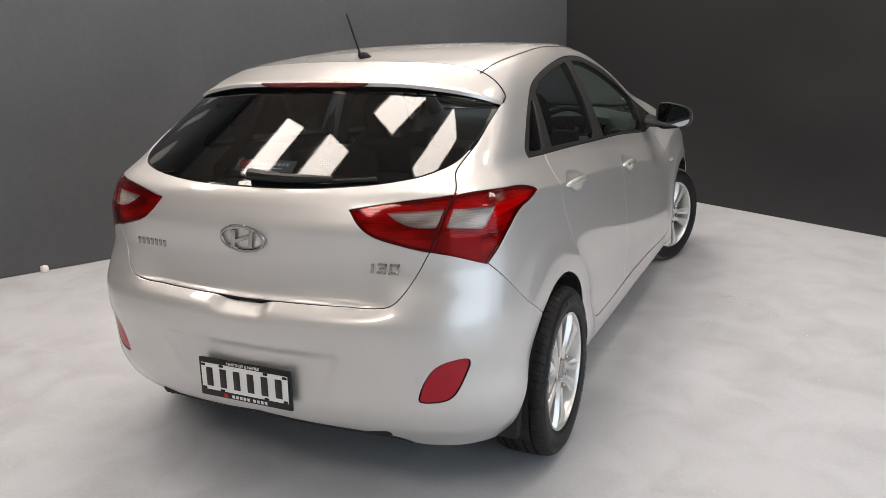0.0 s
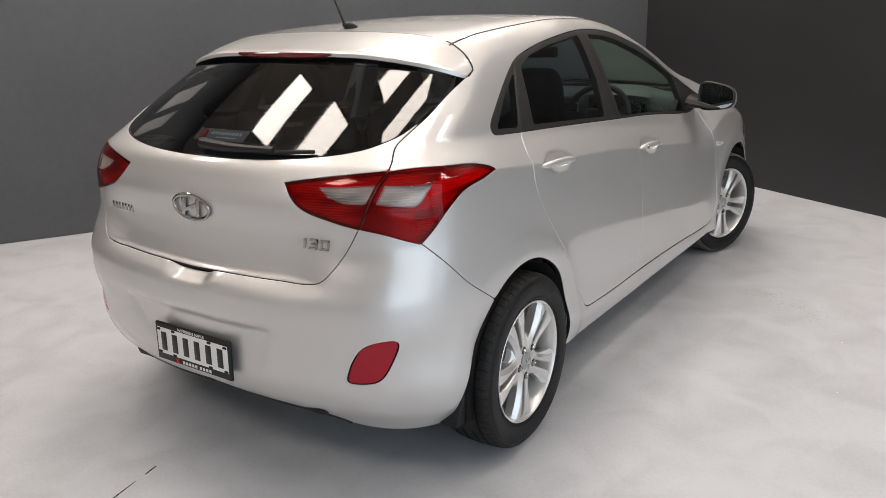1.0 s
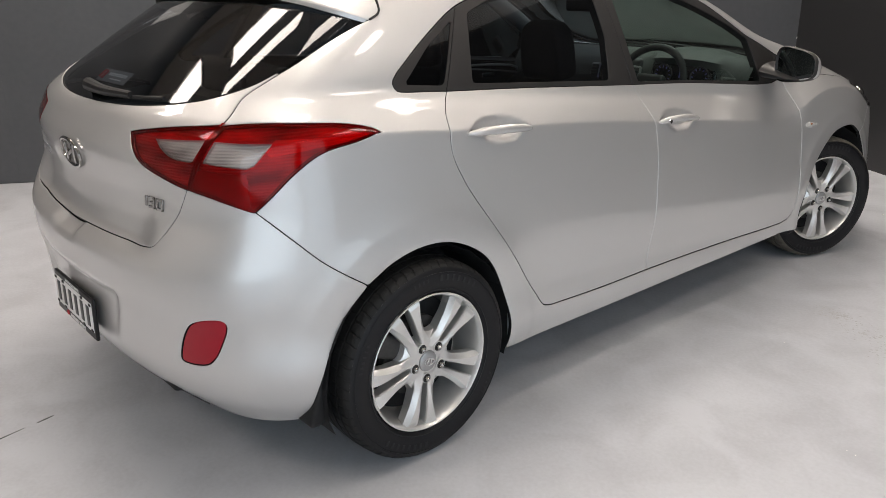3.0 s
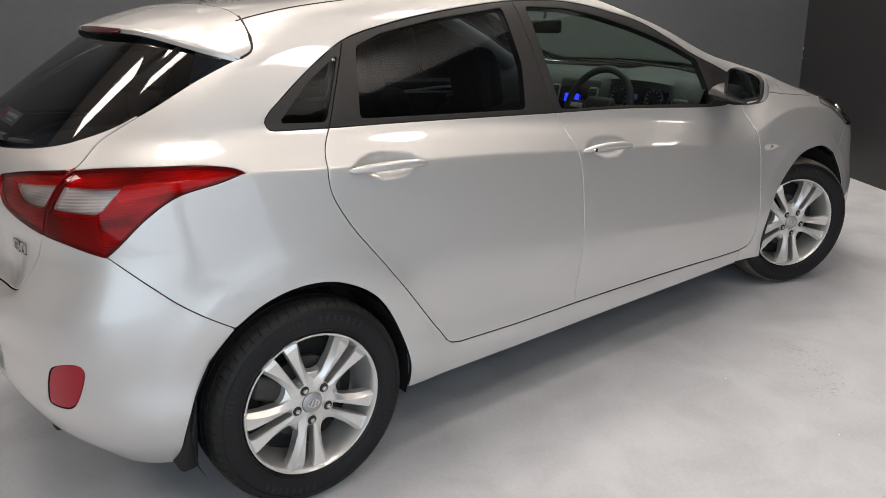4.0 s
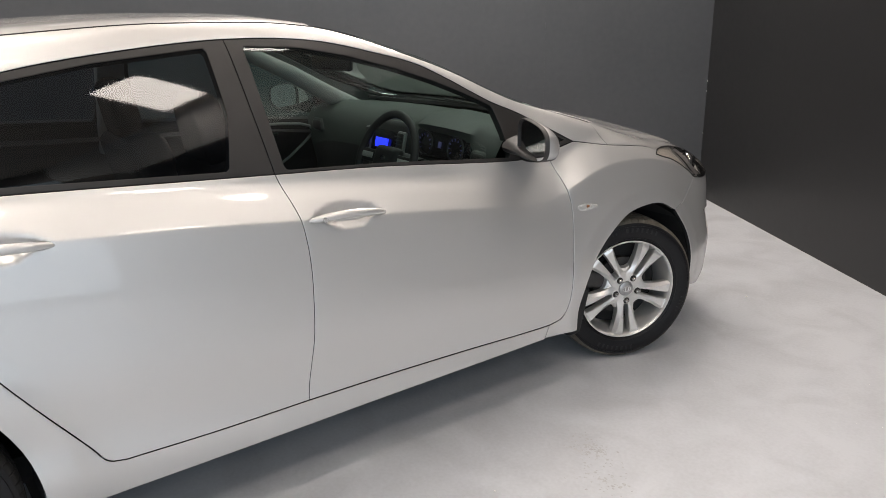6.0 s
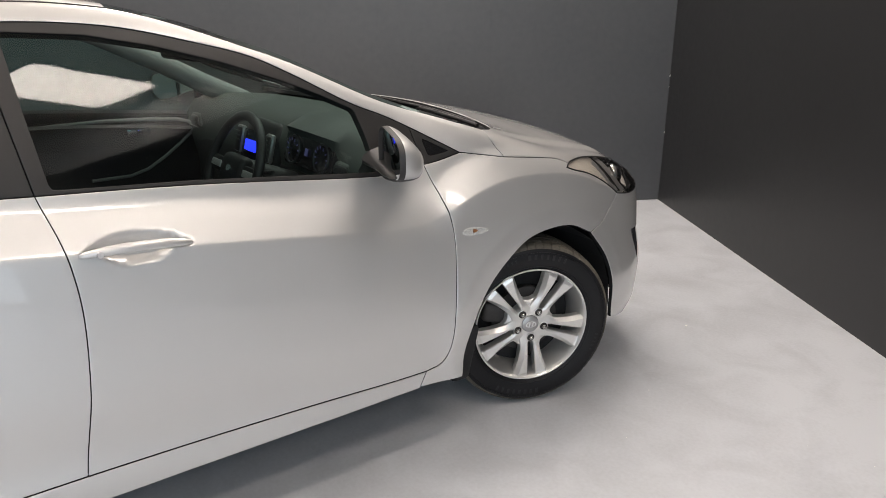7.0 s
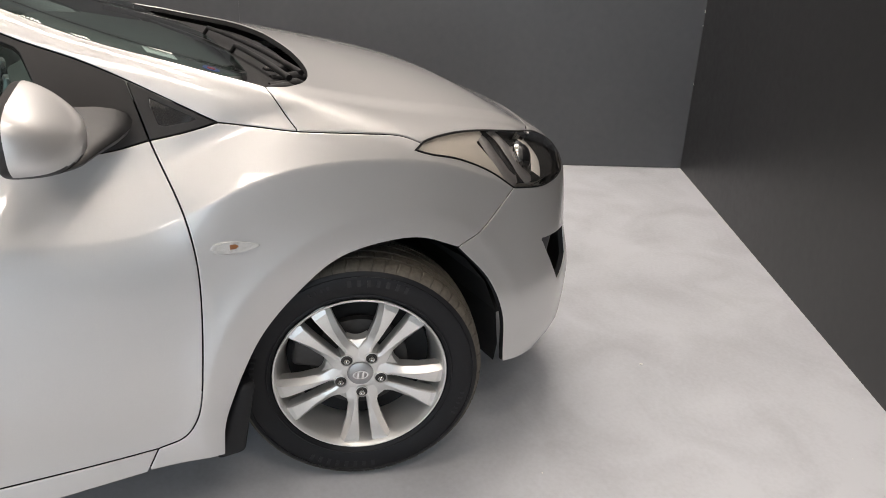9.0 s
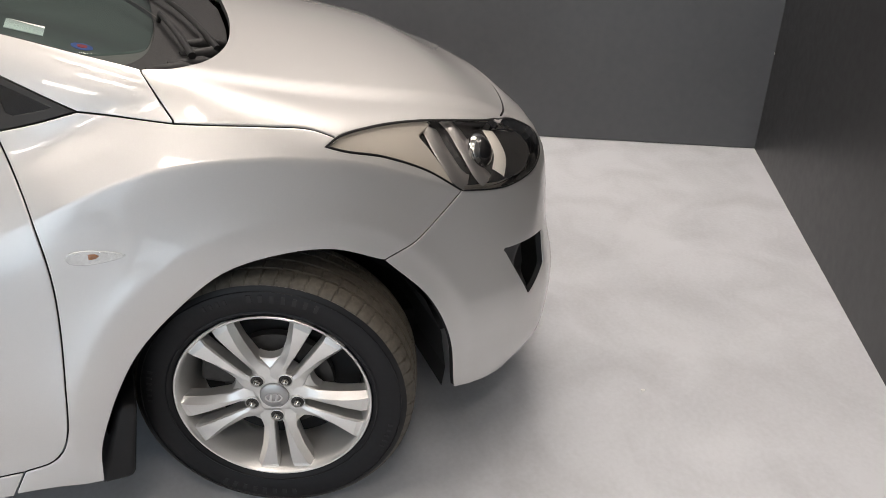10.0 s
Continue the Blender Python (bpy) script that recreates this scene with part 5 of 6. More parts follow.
def wheel_parts():
    wheel = new("wheel")
    # tyre: sidewalls apart from the tread
    half = [(0.070, 0.212), (0.086, 0.219), (0.0935, 0.226), (0.0985, 0.240), (0.1025, 0.262), (0.1020, 0.278), (0.0985, 0.292), (0.0955, 0.297)]
    tread = [(0.0955, 0.297), (0.0905, 0.3035), (0.083, 0.3085), (0.074, 0.3115), (0.058, 0.3135), (0.0575, 0.3065), (0.0505, 0.3068), (0.050, 0.3142), (0.024, 0.3155), (0.0235, 0.3085), (0.0155, 0.3085), (0.015, 0.3158)]
    full = tread + [(-x, r) for x, r in tread[::-1]]
    seg = 864

    def cuts(i, j):
        j = min(j, len(full) - 1 - j)
        if j in (1, 2, 3, 4):
            return -0.0045 if (i + j) % 14 == 0 else 0.0
        if j in (7, 8):
            return -0.0030 if (i + j) % 18 == 0 else 0.0
        return 0.0

    tyre = part("tyre", lathe(half, 96), RUBBER, wheel, "black rubber tyre", sharp=50)
    part("inner_sidewall", lathe([(-x, r) for x, r in half], 64), RUBBER, tyre, sharp=50)
    part("tread", lathe(full, seg, cuts), TREAD, tyre, "grooved tread", sharp=25)
    part("sidewall_rib", lathe([(0.1015, 0.2845), (0.1030, 0.2855), (0.1015, 0.2868)], 96), RUBBER, tyre)
    part("bead_rib", lathe([(0.0962, 0.2300), (0.0985, 0.2315), (0.0985, 0.2335), (0.0977, 0.2350)], 96), RUBBER, tyre)
    # raised, unreadable lettering as plain bars
    rng = random.Random(4)
    for start, count, big in ((62, 7, 1.0), (103, 4, 0.6), (238, 8, 1.0), (330, 5, 0.6), (160, 6, 0.6)):
        for k in range(count):
            a = radians(start + k * (5.0 if big > 0.8 else 3.4))
            r, h, w = 0.268, 0.018 * big, 0.013 * big * rng.uniform(0.75, 1.0)
            m = Matrix.Rotation(a - math.pi / 2, 4, "X") @ Matrix.Translation((0.1022, 0, r))
            bar_bm = bmesh.new()
            bmesh.ops.create_cube(bar_bm, size=1, matrix=m @ Matrix.Diagonal((0.0022, w * 0.8, h, 1)))
            part("raised_mark", bar_bm, RAISED, tyre, smooth=False)
    # rim
    rim = part("rim", lathe([(0.0925, 0.2195), (0.0940, 0.2180), (0.0935, 0.2150), (0.0895, 0.2115), (0.078, 0.2075), (0.060, 0.203), (0.020, 0.193), (-0.06, 0.188), (-0.085, 0.200), (-0.092, 0.219)], 96), ALLOY, wheel, "silver alloy rim with five double spokes")
    def run(*keys):
        place, value = zip(*keys)
        return lambda t: np.interp(t, place, value)

    slot_side = run((0.0, 0.0), (0.10, 0.002), (0.22, 0.0100), (1.0, 0.0160))
    window_side = run((0.0, 0.045), (0.18, 0.041), (0.30, 0.0370), (0.60, 0.0480), (1.0, 0.0720))
    for pair in range(5):
        for hand in (-1, 1):
            base = radians(-90 + 72 * pair)
            verts, faces = [], []
            rows = 18
            for i in range(rows + 1):
                t = i / rows
                r = 0.040 + (0.2125 - 0.040) * t
                # the slot beside the pair's middle line opens past the nut; the window side flares towards the rim
                near = float(slot_side(t))
                far = float(window_side(t))
                ridge = near + (far - near) * (0.20 + 0.62 * t)
                face = 0.079 + 0.011 * min(t / 0.7, 1.0) - 0.008 * max(t - 0.90, 0.0) / 0.10
                low = 0.004 + 0.010 * min(t / 0.7, 1.0)
                cols = ((near + 0.002, -0.042), (near, -0.006 - 0.004 * t), (near + 0.0022, -0.0032), (ridge - 0.0012, -0.0004), (ridge + 0.0012, -0.0004), (far - 0.0025, -low), (far, -low - 0.003), (far - 0.003, -0.048))
                for u, d in cols:
                    u *= hand
                    y, z = r * math.cos(base) - u * math.sin(base), r * math.sin(base) + u * math.cos(base)
                    verts.append((face + d, y, z))
            c = len(cols)
            for i in range(rows):
                for j in range(c - 1):
                    a = i * c + j
                    f = (a, a + 1, a + c + 1, a + c)
                    faces.append(f if hand < 0 else f[::-1])
            bm = bmesh.new()
            vs = [bm.verts.new(v) for v in verts]
            for f in faces:
                bm.faces.new([vs[i] for i in f])
            part("spoke", bm, ALLOY, rim, sharp=14)
    # webs that close the windows towards the hub
    for k in range(5):
        a = radians(-54 + 72 * k)
        bm = bmesh.new()
        ring = [(0.060, 0.034, 0.074), (0.078, 0.031, 0.071), (0.090, 0.028, 0.062), (0.094, 0.026, 0.040)]
        last = None
        for r, w, x in ring:
            row = [bm.verts.new((x - 0.004 * u * u, (r + 0.006 * u * u) * math.cos(a) - w * u * math.sin(a), (r + 0.006 * u * u) * math.sin(a) + w * u * math.cos(a))) for u in (-1, -0.6, -0.2, 0.2, 0.6, 1)]
            if last:
                for j in range(5):
                    bm.faces.new((last[j], last[j + 1], row[j + 1], row[j]))
            last = row
        part("web", bm, ALLOY, rim)
    # hub with nut pockets
    part("hub_disc", lathe([(0.030, 0.074), (0.055, 0.071), (0.069, 0.064), (0.075, 0.052), (0.077, 0.036), (0.076, 0.033)], 60), ALLOY, rim)
    part("centre_cap", lathe([(0.074, 0.0325), (0.0800, 0.0318), (0.0835, 0.026), (0.0850, 0.012), (0.0852, 0.0)], 40), plain("grey_cap", (0.42, 0.42, 0.42), 0.35, metal=0.7), rim, "grey centre cap with a plain oval mark")
    oval = bmesh.new()
    for k in range(32):
        a = 2 * math.pi * k / 32
        for rr in (1.0, 0.8):
            oval.verts.new((0.0862, 0.020 * rr * math.cos(a), 0.0125 * rr * math.sin(a)))
    oval.verts.ensure_lookup_table()
    for k in range(32):
        a, b = 2 * k, 2 * ((k + 1) % 32)
        oval.faces.new((oval.verts[a], oval.verts[a + 1], oval.verts[b + 1], oval.verts[b]))
    for y0, y1 in ((-0.009, -0.004), (0.004, 0.009)):
        q = [oval.verts.new((0.0864, y0 + 0.002 * s, 0.009 * s)) for s in (-1, 1)] + [oval.verts.new((0.0864, y1 + 0.002 * s, 0.009 * s)) for s in (1, -1)]
        oval.faces.new(q)
    part("oval_mark", oval, CHROME, rim, smooth=False)
    for k in range(5):
        a = radians(-90 + 72 * k)
        c = Vector((0, 0.0535 * math.cos(a), 0.0535 * math.sin(a)))
        bm = bmesh.new()
        bmesh.ops.create_cone(bm, cap_ends=True, segments=20, radius1=0.0145, radius2=0.0145, depth=0.004, matrix=Matrix.Translation(c + Vector((0.0790, 0, 0))) @ Matrix.Rotation(radians(90), 4, "Y"))
        part("nut_pocket", bm, IRON, rim, "dark nut pocket")
        bm = lathe([(0.0780, 0.0172), (0.0832, 0.0160), (0.0836, 0.0150), (0.0815, 0.0142), (0.0790, 0.0140)], 24)
        bmesh.ops.translate(bm, vec=c, verts=bm.verts)
        part("pocket_rim", bm, ALLOY, rim)
        bm = bmesh.new()
        bmesh.ops.create_cone(bm, cap_ends=True, segments=6, radius1=0.0090, radius2=0.0082, depth=0.012, matrix=Matrix.Translation(c + Vector((0.083, 0, 0))) @ Matrix.Rotation(radians(90), 4, "Y"))
        bmesh.ops.create_uvsphere(bm, u_segments=12, v_segments=8, radius=0.0068, matrix=Matrix.Translation(c + Vector((0.0880, 0, 0))))
        part("wheel_nut", bm, NUT, rim, "bright steel wheel nut")
    valve = tube([(0.070, -0.170, -0.093), (0.082, -0.164, -0.089)], 0.0032, 8)
    part("valve", valve, BLACK_PLASTIC, rim, "black tyre valve")
    part("brake_disc", lathe([(0.020, 0.050), (0.022, 0.075), (0.022, 0.126), (0.000, 0.126), (0.000, 0.050)], 48), IRON, wheel, "dull iron brake disc")
    part("brake_shield", lathe([(-0.015, 0.030), (-0.015, 0.184), (-0.02, 0.186)], 48), LINER, wheel)
    bm = block((0.06, 0.11, 0.075), (0.012, -0.118, 0.02), 0.014, 3)
    bmesh.ops.rotate(bm, cent=(0, 0, 0), matrix=Matrix.Rotation(radians(-12), 3, "X"), verts=bm.verts)
    part("brake_caliper", bm, IRON, wheel, "grey brake caliper")
    return wheel


TRACK, STEER = 0.785, -22.0
first = wheel_parts()
first.parent = car
tagged(first, "silver alloy wheel with five double spokes and a black tyre")
first.matrix_basis = pose(TRACK, 0, WHEEL_Z, -10, 0, 0)
for x, y, spin, turn in ((TRACK + 0.003, 2.683, 3, STEER), (-TRACK, 0, 20, 180), (-TRACK, 2.62, -15, 180 + STEER)):
    copied = copy_thing(first, pose(x, y, WHEEL_Z, 0, 0, turn) @ pose(0, 0, 0, spin, 0, 0))
    if y > 1:
        for ob in copied.children_recursive:
            if ob.name.split(".")[0] == "tread":
                ob.data = ob.data.copy()
                ob.data.materials[0] = TREAD_TAN
                tagged(ob, "brown grooved tread")

# wheel housings, mud flaps and floor
for side in (1, -1):
    for wy, r in ((0.0, 0.352), (2.68, 0.372)):
        bm = bmesh.new()
        rows, last = 26, None
        for i in range(rows + 1):
            a = radians((-10 if wy else -16) + (210 if wy else 216) * i / rows)
            rr = r + (0.004 if i % 2 else 0)
            ring = [bm.verts.new((x * side, wy + rr * math.cos(a), WHEEL_Z + rr * math.sin(a))) for x in (0.885 if wy and a < 1.0 else 0.852, 0.70, 0.50)]
            if last:
                for j in range(2):
                    bm.faces.new((last[j], last[j + 1], ring[j + 1], ring[j]))
            last = ring
        part("wheel_housing", bm, LINER, car, "ribbed black wheel housing", sharp=5)
    for y0, lean, x1, z0, z1, deep in ((-0.350, 0.16, 0.838, 0.222, 0.435, 0.052), (2.334, 0.27, 0.900, 0.205, 0.400, 0.070)):
        # a moulded flap that wraps the arch's lower end, its outer edge rounded and its top drawn in
        bm = block((0.17, deep, z1 - z0), (0, 0, 0), 0.014, 3)
        for v in bm.verts:
            t = v.co.z / (z1 - z0) + 0.5
            v.co.y = v.co.y * (1 - 0.55 * t * t) + lean * v.co.z
            v.co.x += x1 - 0.085 - 0.012 * (1 - t)
            v.co.x *= side
            v.co.y += y0
            v.co.z += (z0 + z1) / 2
        if side < 0:
            bmesh.ops.reverse_faces(bm, faces=bm.faces)
        part("mud_flap", bm, BLACK_PLASTIC, car, "black plastic mud flap")
part("underbody", block((1.36, 3.75, 0.10), (0, 1.42, 0.30), 0.03), LINER, car, "black underbody")
lip = bumper_foot[bumper_foot[:, 0] < 0.52]
lip = np.concatenate([mirrored(lip), lip[1:]])
part("bumper_lip", tube([Vector(v) + Vector((0, 0.018, -0.005)) for v in lip[::2]], 0.012, 8), BLACK_PLASTIC, car, "black lower lip of the rear bumper")
part("rear_valance", block((0.96, 0.16, 0.05), (0, -0.545, 0.302), 0.02), LINER, car, "black lower rear valance")
for y in (0.0, 2.65):
    part("axle", tube([(-0.7, y, 0.315), (0.7, y, 0.315)], 0.03), IRON, car)

# ---- inside the car ----
def seat(x, y, z, high, parent):
    """A front seat with bolsters, a leaning backrest and a headrest on two stems."""
    s = new("seat")
    s.parent = parent
    tagged(s, "black cloth seat with side bolsters")
    s.matrix_basis = pose(x, y, z)

    def pad(w, d, h, c, tilt, b, name, dish=0.03):
        bm = block((w, d, h), (0, 0, 0), b, 4)
        bmesh.ops.subdivide_edges(bm, edges=bm.edges[:], cuts=2, use_grid_fill=True)
        for v in bm.verts:
            k = v.co.x / (w / 2)
            v.co.y -= 0.0
            if name == "backrest":
                v.co.y += (dish * k * k if v.co.y > 0 else 0)
                v.co.x *= 1 - 0.22 * max(v.co.z / (h / 2), 0) ** 2
            elif name == "cushion":
                v.co.z += dish * k * k if v.co.z > 0 else 0
            else:
                v.co.x *= 1 - 0.30 * max(v.co.z / (h / 2), 0) ** 2
        bmesh.ops.transform(bm, matrix=Matrix.Translation(c) @ Matrix.Rotation(radians(tilt), 4, "X"), verts=bm.verts)
        return part(name, bm, CLOTH, s, sharp=60)

    pad(0.50, 0.50, 0.16, (0, 0.24, 0.10), 8, 0.05, "cushion")
    pad(0.50, 0.14, high, (0, -0.075, 0.12 + high / 2), 16, 0.05, "backrest")
    top = 0.12 + high
    rest = pad(0.25, 0.10, 0.24, (0, -0.155, top + 0.085), 10, 0.048, "headrest")
    for dx in (-0.06, 0.06):
        part("stem", tube([(dx, -0.140, top - 0.03), (dx, -0.158, top + 0.05)], 0.007), CHROME, s, "chrome headrest stem")
    return s


seat(0.37, 1.21, 0.42, 0.50, car)
seat(-0.37, 1.16, 0.42, 0.50, car)
part("rear_bench", block((1.24, 0.48, 0.16), (0, 0.42, 0.50), 0.05, 4), CLOTH, car, "black cloth rear bench")
part("rear_seatback", block((1.24, 0.14, 0.52), (0, 0.10, 0.76), 0.05, 4, Matrix.Rotation(radians(18), 4, "X")), CLOTH, car, "black cloth rear backrest")
for x in (-0.38, 0.0, 0.38):
    part("rear_headrest", block((0.24, 0.08, 0.13), (x, 0.02, 1.06), 0.035, 4), CLOTH, car, "black rear headrest")
part("parcel_shelf", block((1.10, 0.42, 0.03), (0, -0.26, 0.97), 0.012), DASH_BLACK, car, "black parcel shelf")

# dashboard
prof = [(2.62, 0.98), (2.42, 1.025), (2.26, 1.045), (2.15, 1.038), (2.075, 1.005), (2.04, 0.95), (2.05, 0.86), (2.08, 0.72), (2.14, 0.58), (2.55, 0.58)]
bm = bmesh.new()
last = None
for i in range(41):
    x = -0.72 + 1.44 * i / 40
    hump = math.exp(-(((x - 0.37) / 0.19) ** 4))
    edge = 1 - 0.10 * abs(x / 0.72) ** 4
    ring = []
    for k, (y, z) in enumerate(prof):
        dy = (-0.05 * hump if k in (3, 4) else 0.0) + (0.05 * hump if k in (5,) else 0) - 0.10 * (x / 0.72) ** 2 * (1 if k < 3 else 0.2)
        dz = (0.022 * hump if k in (2, 3, 4) else 0.0)
        ring.append(bm.verts.new((x, y + dy, z * (edge if k < 3 else 1.0) + (1 - edge) * 0.9 * (k < 3) + dz)))
    if last:
        for j in range(len(prof) - 1):
            bm.faces.new((last[j], last[j + 1], ring[j + 1], ring[j]))
    last = ring
dash = part("dashboard", bm, DASH, car, "dark grey moulded dashboard", sharp=60)
part("lower_dash", block((1.40, 0.06, 0.30), (0, 2.07, 0.72), 0.02), DASH_BLACK, dash, "black lower dashboard")
lean = Matrix.Rotation(radians(-14), 4, "X")
stack = part("centre_stack", block((0.27, 0.07, 0.36), (0, 2.040, 0.83), 0.025, 3, lean), DASH_BLACK, dash, "black centre stack")
part("display", block((0.095, 0.006, 0.042), (0.0, 1.993, 0.918), 0.003, 2, lean), BLUE, stack, "lit blue display")
part("radio_face", block((0.20, 0.012, 0.11), (0.0, 2.009, 0.915), 0.008, 2, lean), BLACK_GLOSS, stack, "gloss black radio panel")
for sx in (-1, 1):
    vent = part("air_vent", block((0.055, 0.02, 0.105), (sx * 0.125, 2.010, 0.925), 0.008, 2, lean), FIN, stack, "silver-edged air vent")
    part("vent_mouth", block((0.044, 0.012, 0.092), (sx * 0.125, 2.001, 0.925), 0.006, 2, lean), DASH_BLACK, vent)
    for k in range(5):
        part("slat", block((0.042, 0.006, 0.004), (sx * 0.125, 1.995, 0.892 + 0.0165 * k), 0.0, 1, lean), DASH, vent)
    end = part("end_vent", block((0.10, 0.04, 0.07), (sx * 0.62, 2.035, 0.925), 0.02, 3), DASH, dash, "silver-edged end vent")
    part("vent_mouth", block((0.082, 0.02, 0.052), (sx * 0.62, 2.019, 0.925), 0.014, 3), DASH_BLACK, end)
for k in range(6):
    part("radio_button", block((0.018, 0.006, 0.010), (-0.055 + 0.022 * k, 2.010, 0.872), 0.002, 1, lean), DASH, stack)
binnacle = part("instrument_cluster", block((0.36, 0.05, 0.13), (0.37, 2.062, 0.945), 0.02, 3, lean), BLACK_GLOSS, dash, "black instrument cluster with lit dials")
for sx in (-1, 1):
    bm = lathe([(0.0, 0.052), (0.004, 0.050), (0.004, 0.046), (0.0, 0.044)], 32)
    bmesh.ops.transform(bm, matrix=Matrix.Translation((0.37 + 0.10 * sx, 2.032, 0.945)) @ lean @ Matrix.Rotation(radians(-90), 4, "Z"), verts=bm.verts)
    dial = part("dial_ring", bm, STEEL, binnacle)
    for k in range(9):
        a = radians(-210 + 30 * k)
        part("dial_mark", block((0.004, 0.002, 0.010), (0.37 + 0.10 * sx + 0.038 * math.cos(a), 2.031, 0.945 - 0.038 * math.sin(a)), 0.0, 1, Matrix.Rotation(a + math.pi / 2, 4, "Y")), PALE_GLOW, dial)
part("trip_display", block((0.020, 0.002, 0.026), (0.37, 2.031, 0.950), 0.0, 1, lean), PALE_GLOW, binnacle, "small lit trip display")

# steering wheel
sw = new("steering_wheel")
sw.parent = car
tagged(sw, "black steering wheel with silver spoke trim")
sw.matrix_basis = pose(0.37, 1.765, 0.930, 68, 0, 0)
bm = bmesh.new()
for i in range(48):
    a = 2 * math.pi * i / 48
    for j in range(12):
        b = 2 * math.pi * j / 12
        r = 0.176 + 0.017 * math.cos(b)
        bm.verts.new((r * math.cos(a), r * math.sin(a), 0.015 * math.sin(b)))
bm.verts.ensure_lookup_table()
for i in range(48):
    for j in range(12):
        bm.faces.new([bm.verts[k] for k in (i * 12 + j, (i + 1) % 48 * 12 + j, (i + 1) % 48 * 12 + (j + 1) % 12, i * 12 + (j + 1) % 12)])
part("wheel_rim", bm, DASH_BLACK, sw)
hub = part("airbag_pad", block((0.15, 0.12, 0.05), (0, -0.01, -0.01), 0.022, 4), DASH_BLACK, sw)
bm = bmesh.new()
bmesh.ops.create_cone(bm, cap_ends=True, segments=24, radius1=0.017, radius2=0.016, depth=0.004, matrix=Matrix.Translation((0, 0, 0.0165)) @ Matrix.Diagonal((1.0, 0.62, 1, 1)))
part("hub_mark", bm, CHROME, hub)
for a, w in ((0, 0.05), (180, 0.05), (-90, 0.06)):
    m = Matrix.Rotation(radians(a), 4, "Z")
    part("spoke", block((0.12, w, 0.02), m @ Vector((0.12, 0, -0.006)), 0.008, 2, m), DASH_BLACK, sw)
    part("spoke_trim", block((0.07, w * 0.45, 0.006), m @ Vector((0.12, 0, 0.006)), 0.002, 2, m), ALLOY, sw, "silver spoke trim")
part("column", tube([(0, 0, -0.02), (0, 0, -0.22)], 0.045, 16), DASH_BLACK, sw)
part("stalk", tube([(0.03, 0.01, -0.06), (0.15, 0.03, -0.06)], 0.007, 8), DASH_BLACK, sw)

im = part("interior_mirror", block((0.24, 0.035, 0.065), (0.0, 1.765, 1.275), 0.016, 3, Matrix.Rotation(radians(10), 4, "Z")), BLACK_TRIM, car, "black interior mirror")
part("mirror_stem", tube([(0, 1.78, 1.285), (0, 1.81, 1.33), (0, 1.80, 1.345)], 0.008), BLACK_TRIM, im)
for sx in (-1, 1):
    part("sun_visor", block((0.36, 0.16, 0.02), (sx * 0.32, 1.50, 1.385), 0.008, 2, Matrix.Rotation(radians(-14), 4, "X")), LINING, car, "grey sun visor")
    part("inner_door_handle", block((0.012, 0.10, 0.03), (sx * 0.72, 1.80, 0.885), 0.005), CHROME, car, "chrome inner door handle")
part("pillar_lining", block((0.05, 0.12, 0.55), (-0.66, 1.06, 1.15), 0.02, 2, Matrix.Rotation(radians(18), 4, "Y")), LINING, car, "grey inner pillar")
sweep = [(1.20, 0.938), (1.51, 0.945), (1.67, 0.946), (1.85, 0.937), (1.97, 0.925), (2.02, 0.910), (2.035, 0.888), (2.02, 0.858), (1.975, 0.822), (1.90, 0.768), (1.82, 0.722), (1.74, 0.700), (1.58, 0.700)]
for sx in (-1, 1):
    part("door_sweep", tube([(sx * 0.705, y, z) for y, z in (sweep if sx < 0 else sweep[2:7])], 0.007, 8), INNER_TRIM, car, "grey curved door trim")
for sx in (-1,):
    post = tube([(sx * x, y, z) for x, y, z in ((0.47, 1.40, 1.375), (0.505, 1.62, 1.300), (0.555, 1.86, 1.190), (0.605, 2.08, 1.075), (0.645, 2.26, 0.990))], [0.024, 0.034, 0.040, 0.044, 0.046], 12)
    part("front_pillar_lining", post, LINING, car, "pale grey windscreen pillar trim")

# ---- badges, plate and stickers ----
def on_tail(x, z, lift=0.0):
    """A frame on the car's tail at (x, z): x to the right seen from behind, y up, z out."""
    p = cast(*rays("back", np.array([[x, z]])))
    n = Vector(slope(p)[0])
    right = Vector((1, 0, 0))
    right = (right - n * right.dot(n)).normalized()
    up = n.cross(right)
    return Matrix.Translation(Vector(p[0]) + n * lift) @ Matrix((right, up, n)).transposed().to_4x4()


def bar(w, h, d, m, slant=0.0, bevel=0.002):
    bm = block((w, h, d), (0, 0, 0), bevel, 2)
    for v in bm.verts:
        v.co.x += slant * v.co.y
    bmesh.ops.transform(bm, matrix=m, verts=bm.verts)
    return bm


